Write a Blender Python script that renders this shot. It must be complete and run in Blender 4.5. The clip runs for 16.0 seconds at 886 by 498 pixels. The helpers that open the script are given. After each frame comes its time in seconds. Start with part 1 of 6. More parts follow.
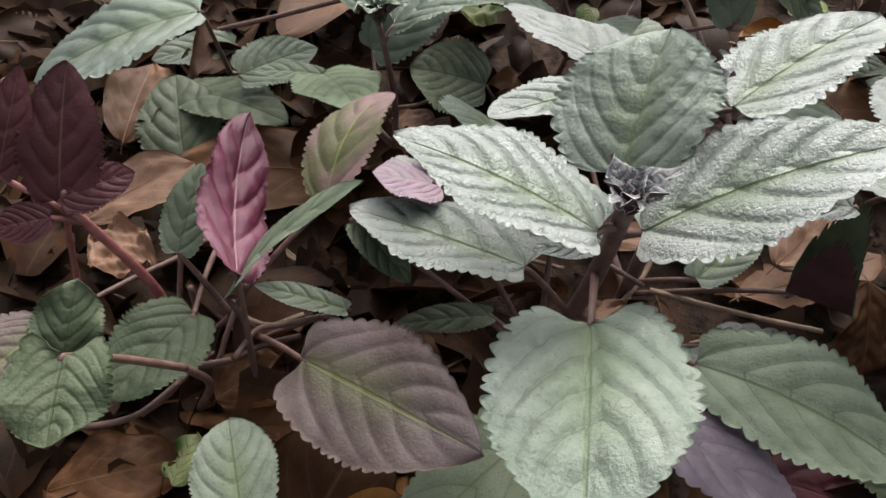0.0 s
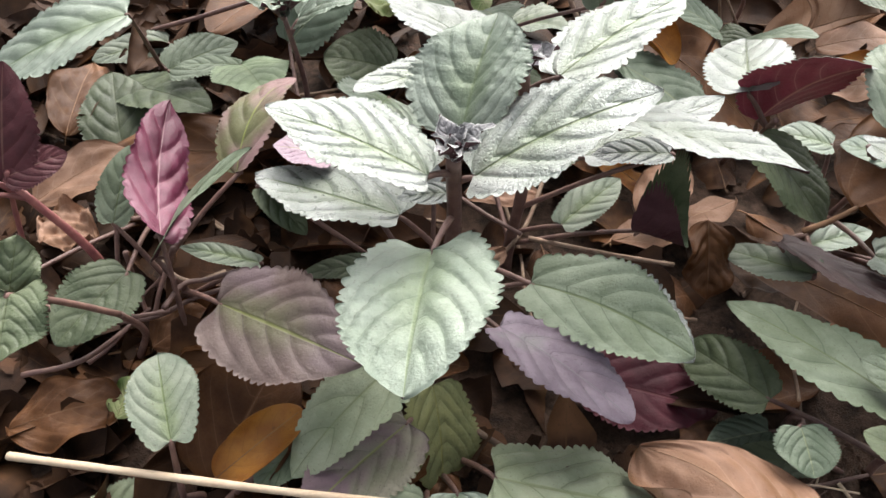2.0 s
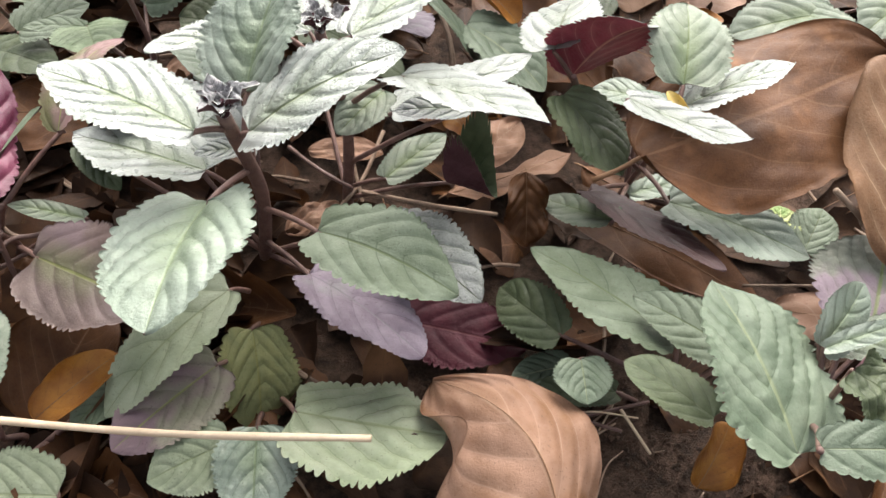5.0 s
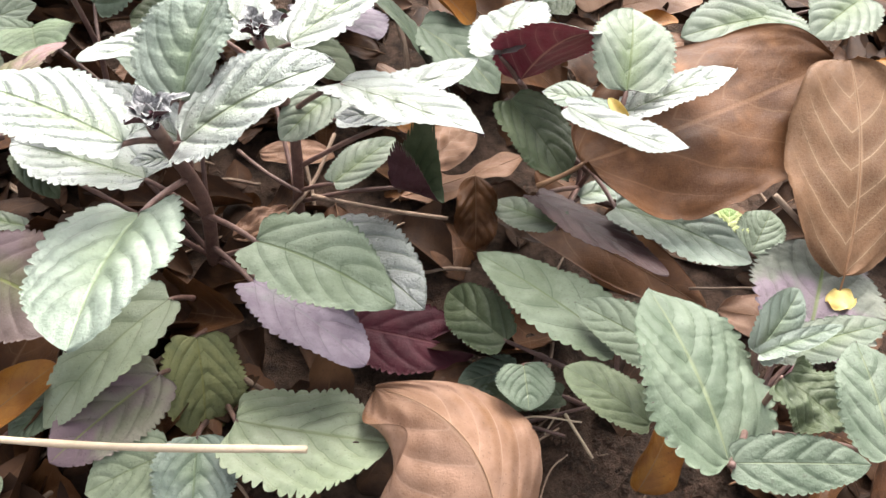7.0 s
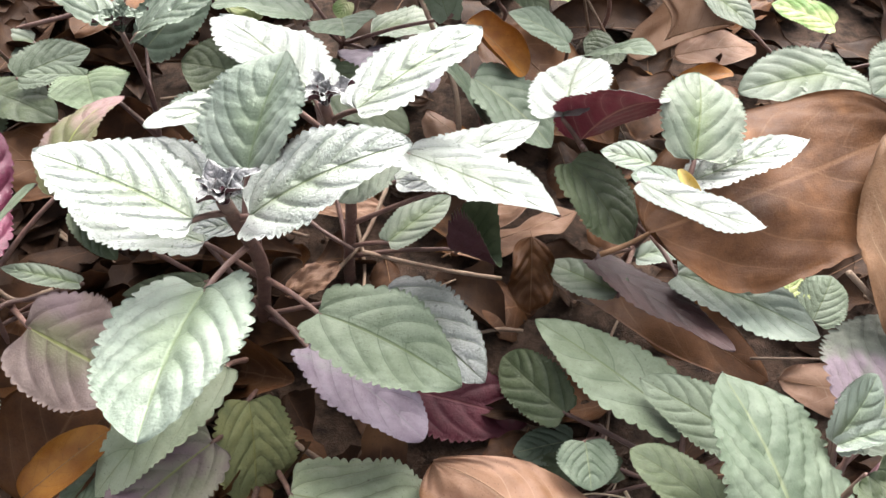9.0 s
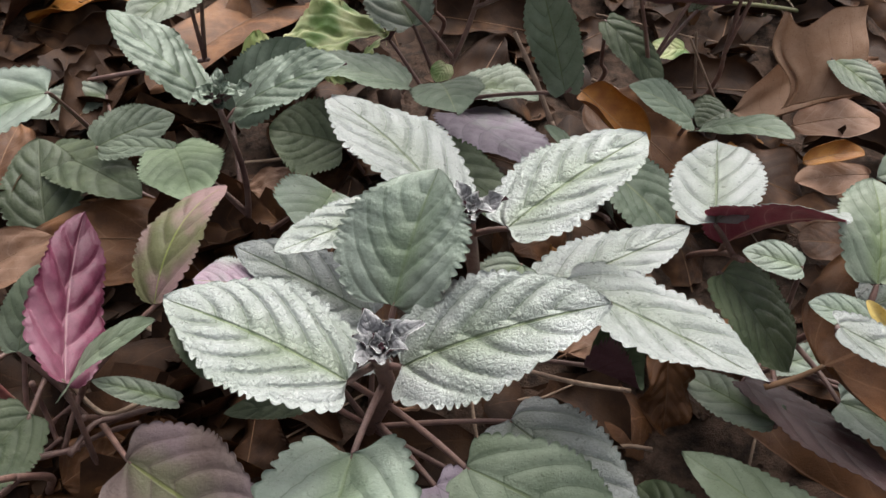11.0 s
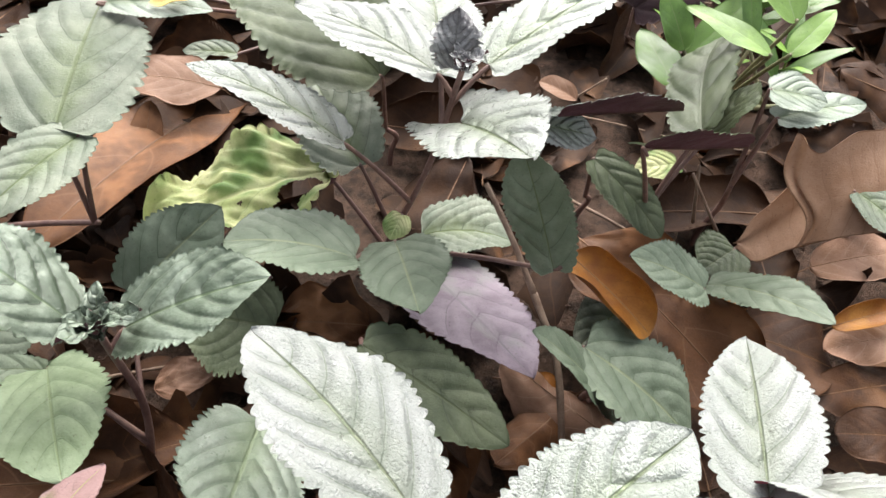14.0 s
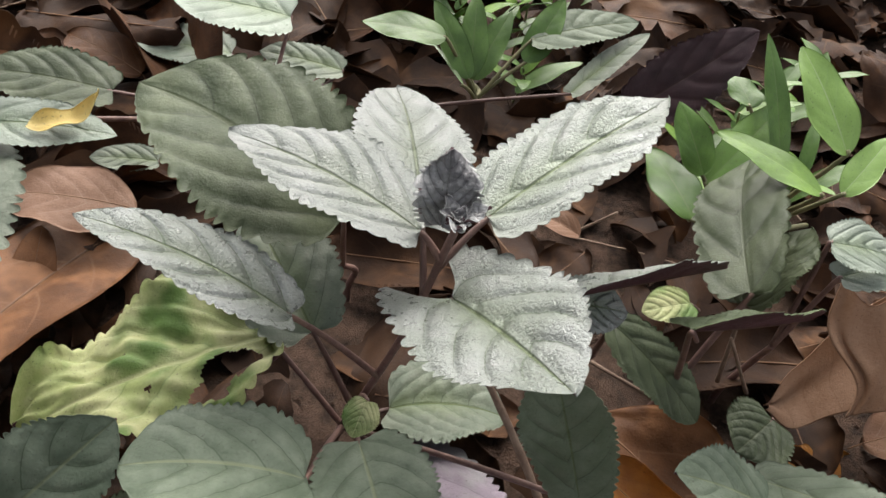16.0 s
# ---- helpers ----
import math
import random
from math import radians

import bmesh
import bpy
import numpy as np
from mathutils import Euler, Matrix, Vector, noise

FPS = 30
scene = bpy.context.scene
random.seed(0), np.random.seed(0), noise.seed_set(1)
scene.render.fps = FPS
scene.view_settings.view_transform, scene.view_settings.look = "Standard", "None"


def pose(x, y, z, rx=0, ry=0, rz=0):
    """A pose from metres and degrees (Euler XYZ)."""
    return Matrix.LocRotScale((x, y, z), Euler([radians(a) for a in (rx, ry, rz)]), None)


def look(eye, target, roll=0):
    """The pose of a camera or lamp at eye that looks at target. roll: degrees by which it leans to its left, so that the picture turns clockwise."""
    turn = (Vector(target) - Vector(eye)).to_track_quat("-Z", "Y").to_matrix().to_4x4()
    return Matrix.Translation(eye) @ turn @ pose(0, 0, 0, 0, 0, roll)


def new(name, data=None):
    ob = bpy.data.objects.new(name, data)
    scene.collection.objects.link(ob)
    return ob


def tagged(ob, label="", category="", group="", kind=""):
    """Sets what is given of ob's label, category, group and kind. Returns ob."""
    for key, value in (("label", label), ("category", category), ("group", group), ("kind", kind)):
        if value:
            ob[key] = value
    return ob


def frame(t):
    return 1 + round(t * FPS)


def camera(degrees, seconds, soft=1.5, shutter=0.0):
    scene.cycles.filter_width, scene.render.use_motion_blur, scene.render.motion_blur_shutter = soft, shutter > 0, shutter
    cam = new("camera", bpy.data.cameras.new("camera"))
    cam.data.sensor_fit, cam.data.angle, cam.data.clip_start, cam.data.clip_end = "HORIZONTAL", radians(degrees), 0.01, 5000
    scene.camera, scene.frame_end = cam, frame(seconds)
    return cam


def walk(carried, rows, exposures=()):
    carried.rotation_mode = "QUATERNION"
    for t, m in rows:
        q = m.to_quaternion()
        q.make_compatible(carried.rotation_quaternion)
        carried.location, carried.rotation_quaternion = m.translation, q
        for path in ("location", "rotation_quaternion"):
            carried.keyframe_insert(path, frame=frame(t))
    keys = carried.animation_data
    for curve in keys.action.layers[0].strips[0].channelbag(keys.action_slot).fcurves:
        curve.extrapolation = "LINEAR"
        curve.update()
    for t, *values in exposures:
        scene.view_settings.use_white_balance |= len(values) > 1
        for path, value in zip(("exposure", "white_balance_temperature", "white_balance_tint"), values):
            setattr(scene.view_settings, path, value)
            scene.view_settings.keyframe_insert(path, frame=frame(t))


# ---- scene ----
cam = camera(61.0, 16.0)
EXPOSURES = [(0, 0.27, 6500, 12), (1.2, 0.37, 6500, 12), (1.8, 0.7, 6500, 12), (2.5, 1.3, 6740, 12), (4, 0.97, 6700, 12), (6.3, 1.36, 6600, 12), (8.95, 1.4, 6520, 12), (9.2, 0.9, 6480, 12), (9.6, 0.44, 6400, 12), (12.2, 0.46, 6560, 12), (13, 0.47, 6560, 12), (13.6, 1.0, 6500, 12), (14, 1.1, 6560, 12), (14.5, 1.06, 6580, 12), (15, 0.4, 6560, 12), (15.5, 0.62, 6640, 12), (16, 0.45, 6640, 12)]
PATH = [
    (0, (-0.08710, -0.17577, 0.20242), (-0.09360, 0.03165, -0.01423), 2.97),
    (0.5, (-0.08044, -0.17994, 0.20656), (-0.08598, 0.02902, -0.00863), 2.54),
    (1, (-0.07504, -0.18827, 0.21031), (-0.07874, 0.02122, -0.00440), 2.19),
    (1.5, (-0.06867, -0.19922, 0.21862), (-0.06850, 0.00967, 0.00329), 2.04),
    (2, (-0.05865, -0.21059, 0.22362), (-0.05577, -0.00543, 0.00476), 1.87),
    (2.5, (-0.04785, -0.21634, 0.22728), (-0.04239, -0.01303, 0.00675), 2.33),
    (3, (-0.03418, -0.22180, 0.23511), (-0.02584, -0.02078, 0.01258), 2.67),
    (3.5, (-0.02320, -0.22914, 0.23557), (-0.01196, -0.02959, 0.01184), 2.99),
    (4, (-0.01847, -0.22573, 0.23442), (-0.00602, -0.02804, 0.00912), 3.14),
    (6.5, (0.00777, -0.22359, 0.23766), (0.03023, -0.03363, 0.00655), 5.12),
    (7, (0.00719, -0.22080, 0.23932), (0.03010, -0.03077, 0.00831), 5.19),
    (7.5, (0.00659, -0.21746, 0.24123), (0.02825, -0.02620, 0.01111), 4.81),
    (8, (0.00496, -0.21454, 0.24409), (0.02635, -0.02279, 0.01436), 4.75),
    (8.5, (-0.00025, -0.21149, 0.24396), (0.02193, -0.01948, 0.01452), 4.94),
    (9, (-0.00770, -0.20283, 0.24545), (0.00893, -0.00802, 0.01792), 5.00),
    (9.5, (-0.02415, -0.19430, 0.24844), (-0.01255, 0.00094, 0.02096), 4.60),
    (12, (-0.05254, -0.13062, 0.24291), (-0.03948, 0.06690, 0.01748), 6.07),
    (12.5, (-0.05623, -0.11839, 0.23834), (-0.04173, 0.08074, 0.01443), 6.65),
    (13, (-0.05695, -0.09745, 0.22653), (-0.03777, 0.10072, 0.00211), 7.24),
    (13.5, (-0.05167, -0.07944, 0.23031), (-0.03087, 0.11936, 0.00660), 7.05),
    (14, (-0.05000, -0.06078, 0.24180), (-0.01954, 0.13656, 0.01791), 7.92),
    (14.5, (-0.05209, -0.04434, 0.23590), (-0.01233, 0.15451, 0.01481), 9.05),
    (15, (-0.04696, -0.01332, 0.22061), (-0.00517, 0.19024, 0.00424), 9.40),
    (15.5, (-0.05581, 0.00026, 0.22147), (-0.01095, 0.20766, 0.00940), 10.01),
    (16, (-0.05519, 0.01332, 0.21973), (-0.00222, 0.22392, 0.01274), 11.97),
]
walk(cam, [(t, look(eye, target, roll)) for t, eye, target, roll in PATH], EXPOSURES)

# ---- light ----
world = bpy.data.worlds.new("sky")
scene.world = world
world.use_nodes = True
wn = world.node_tree
sky = wn.nodes.new("ShaderNodeTexSky")
sky.sky_type = "NISHITA"
sky.sun_disc = False
sky.sun_elevation = radians(47)
sky.sun_rotation = radians(8)
sky.air_density, sky.dust_density, sky.ozone_density = 1.0, 4.0, 1.0
wn.nodes["Background"].inputs["Strength"].default_value = 0.15
haze = wn.nodes.new("ShaderNodeHueSaturation")
haze.inputs["Saturation"].default_value = 0.3
wn.links.new(sky.outputs["Color"], haze.inputs["Color"])
wn.links.new(haze.outputs["Color"], wn.nodes["Background"].inputs["Color"])
sun = new("sun", bpy.data.lights.new("sun", "SUN"))
sun.data.energy = 3.4
sun.data.angle = radians(66)
sun.data.color = (1.0, 0.975, 0.935)
sun.matrix_world = look((0.10, 0.68, 0.73), (0, 0, 0))


# ---- materials ----
def calc(nt, op, a, b=None, c=None):
    n = nt.nodes.new("ShaderNodeMath")
    n.operation = op
    for i, v in enumerate((a, b, c)):
        if v is None:
            continue
        if isinstance(v, (int, float)):
            n.inputs[i].default_value = v
        else:
            nt.links.new(v, n.inputs[i])
    return n.outputs[0]


def blend(nt, fac, a, b, mode="MIX"):
    n = nt.nodes.new("ShaderNodeMix")
    n.data_type, n.blend_type = "RGBA", mode
    for i, v in ((0, fac), (6, a), (7, b)):
        if isinstance(v, (int, float)):
            n.inputs[i].default_value = v
        elif isinstance(v, tuple):
            n.inputs[i].default_value = (*v, 1)
        else:
            nt.links.new(v, n.inputs[i])
    return n.outputs[2]


def step(nt, v, lo, hi):
    n = nt.nodes.new("ShaderNodeMapRange")
    n.interpolation_type = "SMOOTHSTEP"
    nt.links.new(v, n.inputs[0])
    n.inputs[1].default_value, n.inputs[2].default_value = lo, hi
    return n.outputs[0]


def noise_at(nt, coord, scale, detail=4.0, rough=0.55):
    n = nt.nodes.new("ShaderNodeTexNoise")
    n.inputs["Scale"].default_value, n.inputs["Detail"].default_value, n.inputs["Roughness"].default_value = scale, detail, rough
    nt.links.new(coord, n.inputs["Vector"])
    return n.outputs["Fac"]


def start(name):
    m = bpy.data.materials.new(name)
    m.use_nodes = True
    return m, m.node_tree, m.node_tree.nodes["Principled BSDF"]


def leaf_material(name, light, dark, vein, rib, rough=0.45, spec=0.5, metal=0.0, veiny=0.6, patch=None, patch_at=0.55, fine=0.65, dusty=0.0, relief=1.0, grain=0.1, rim=None, core=None, through_light=0.25):
    """A leaf's skin: veins from the leaf's own length and breadth, mottling and fine relief."""
    m, nt, bsdf = start(name)
    tex = nt.nodes.new("ShaderNodeTexCoord")
    info = nt.nodes.new("ShaderNodeObjectInfo")
    sep = nt.nodes.new("ShaderNodeSeparateXYZ")
    nt.links.new(tex.outputs["UV"], sep.inputs[0])
    u, v = sep.outputs[0], sep.outputs[1]
    s = calc(nt, "ABSOLUTE", calc(nt, "MULTIPLY_ADD", v, 2.0, -1.0))
    shift = nt.nodes.new("ShaderNodeVectorMath")
    shift.operation = "ADD"
    nt.links.new(tex.outputs["Object"], shift.inputs[0])
    nt.links.new(info.outputs["Random"], shift.inputs[1])
    at = shift.outputs[0]
    wob = calc(nt, "MULTIPLY_ADD", noise_at(nt, at, 110.0, 2.0), 0.11, -0.055)
    course = nt.nodes.new("ShaderNodeUVMap")
    course.uv_map = "Veins"
    split = nt.nodes.new("ShaderNodeSeparateXYZ")
    nt.links.new(course.outputs[0], split.inputs[0])
    phi = calc(nt, "ADD", split.outputs[0], wob)
    near = calc(nt, "ABSOLUTE", calc(nt, "SUBTRACT", calc(nt, "FRACT", calc(nt, "ADD", phi, 0.5)), 0.5))
    lateral = calc(nt, "SUBTRACT", 1.0, step(nt, near, 0.008, 0.04))
    broad = calc(nt, "SUBTRACT", 1.0, step(nt, near, 0.0, 0.34))
    reach = calc(nt, "MULTIPLY", calc(nt, "SUBTRACT", 1.0, step(nt, s, 0.55, 0.98)), calc(nt, "SUBTRACT", 1.0, step(nt, u, 0.72, 0.97)))
    lateral = calc(nt, "MULTIPLY", lateral, reach)
    mid = calc(nt, "SUBTRACT", 1.0, step(nt, s, 0.012, 0.042))
    cells = nt.nodes.new("ShaderNodeTexVoronoi")
    cells.feature = "DISTANCE_TO_EDGE"
    cells.inputs["Scale"].default_value = 700.0
    nt.links.new(at, cells.inputs["Vector"])
    net = calc(nt, "SUBTRACT", 1.0, step(nt, cells.outputs["Distance"], 0.0, 0.22))
    mott = step(nt, noise_at(nt, at, 70.0, 5.0, 0.6), 0.35, 0.68)
    col = blend(nt, mott, dark, light)
    if patch:
        where = step(nt, noise_at(nt, at, 34.0, 3.0), patch_at - 0.06, patch_at + 0.08)
        col = blend(nt, where, col, patch)
    if core:
        zone = calc(nt, "MULTIPLY", calc(nt, "SUBTRACT", 1.0, step(nt, calc(nt, "MULTIPLY_ADD", noise_at(nt, at, 130.0, 3.0), 0.5, s), 0.25, 0.85)), calc(nt, "SUBTRACT", 1.0, step(nt, u, 0.35, 0.95)))
        col = blend(nt, calc(nt, "MULTIPLY", zone, 0.75), col, core)
    col = blend(nt, calc(nt, "MULTIPLY", calc(nt, "MULTIPLY", broad, reach), 0.22 * veiny), col, vein)
    col = blend(nt, calc(nt, "MULTIPLY", lateral, 0.8 * veiny), col, vein)
    col = blend(nt, calc(nt, "MULTIPLY", net, 0.10 * veiny), col, vein)
    col = blend(nt, calc(nt, "MULTIPLY", mid, 0.75), col, rib)
    if rim:
        col = blend(nt, step(nt, s, 0.80, 0.94), col, rim)
    specks = step(nt, noise_at(nt, at, 1300.0, 1.0), 0.66, 0.73)
    col = blend(nt, calc(nt, "MULTIPLY", specks, 0.35), col, (0.05, 0.035, 0.025))
    dust = calc(nt, "MULTIPLY", step(nt, noise_at(nt, at, 1500.0, 2.0), 0.6, 0.72), dusty)
    col = blend(nt, dust, col, (0.5, 0.5, 0.48))
    tint = calc(nt, "MULTIPLY_ADD", info.outputs["Random"], 0.30, 0.85)
    hsv = nt.nodes.new("ShaderNodeHueSaturation")
    nt.links.new(col, hsv.inputs["Color"])
    nt.links.new(tint, hsv.inputs["Value"])
    nt.links.new(hsv.outputs[0], bsdf.inputs["Base Color"])
    rgh = calc(nt, "MULTIPLY_ADD", noise_at(nt, at, 400.0, 3.0), 0.25, rough - 0.12)
    nt.links.new(calc(nt, "MAXIMUM", rgh, 0.12), bsdf.inputs["Roughness"])
    bsdf.inputs["Specular IOR Level"].default_value = spec
    bsdf.inputs["Metallic"].default_value = metal
    h = calc(nt, "MULTIPLY_ADD", noise_at(nt, at, 1250.0, 4.0, 0.72), 1.25, calc(nt, "MULTIPLY", net, -1.0 * grain))
    h = calc(nt, "MULTIPLY_ADD", calc(nt, "MULTIPLY", calc(nt, "MULTIPLY", broad, broad), reach), -1.0 * relief, h)
    h = calc(nt, "MULTIPLY_ADD", mid, -0.8 * relief, h)
    bump = nt.nodes.new("ShaderNodeBump")
    bump.inputs["Strength"].default_value = 0.7 * fine
    bump.inputs["Distance"].default_value = 0.0007
    nt.links.new(h, bump.inputs["Height"])
    nt.links.new(bump.outputs[0], bsdf.inputs["Normal"])
    thin = nt.nodes.new("ShaderNodeBsdfTranslucent")
    nt.links.new(hsv.outputs[0], thin.inputs["Color"])
    mix = nt.nodes.new("ShaderNodeMixShader")
    mix.inputs[0].default_value = through_light
    nt.links.new(bsdf.outputs[0], mix.inputs[1])
    nt.links.new(thin.outputs[0], mix.inputs[2])
    nt.links.new(mix.outputs[0], nt.nodes["Material Output"].inputs["Surface"])
    return m


def rough_material(name, a, b, rough=0.8, scale=80.0, bump=0.6, depth=0.001, spec=0.3, spots=None):
    m, nt, bsdf = start(name)
    tex = nt.nodes.new("ShaderNodeTexCoord")
    info = nt.nodes.new("ShaderNodeObjectInfo")
    shift = nt.nodes.new("ShaderNodeVectorMath")
    shift.operation = "ADD"
    nt.links.new(tex.outputs["Object"], shift.inputs[0])
    nt.links.new(info.outputs["Random"], shift.inputs[1])
    at = shift.outputs[0]
    col = blend(nt, step(nt, noise_at(nt, at, scale, 6.0, 0.65), 0.3, 0.7), a, b)
    fine = noise_at(nt, at, scale * 9, 4.0, 0.7)
    col = blend(nt, calc(nt, "MULTIPLY", step(nt, fine, 0.5, 0.75), 0.5), col, spots or a)
    hsv = nt.nodes.new("ShaderNodeHueSaturation")
    nt.links.new(col, hsv.inputs["Color"])
    nt.links.new(calc(nt, "MULTIPLY_ADD", info.outputs["Random"], 0.5, 0.75), hsv.inputs["Value"])
    nt.links.new(hsv.outputs[0], bsdf.inputs["Base Color"])
    bsdf.inputs["Roughness"].default_value = rough
    bsdf.inputs["Specular IOR Level"].default_value = spec
    bmp = nt.nodes.new("ShaderNodeBump")
    bmp.inputs["Strength"].default_value, bmp.inputs["Distance"].default_value = bump, depth
    nt.links.new(fine, bmp.inputs["Height"])
    nt.links.new(bmp.outputs[0], bsdf.inputs["Normal"])
    return m


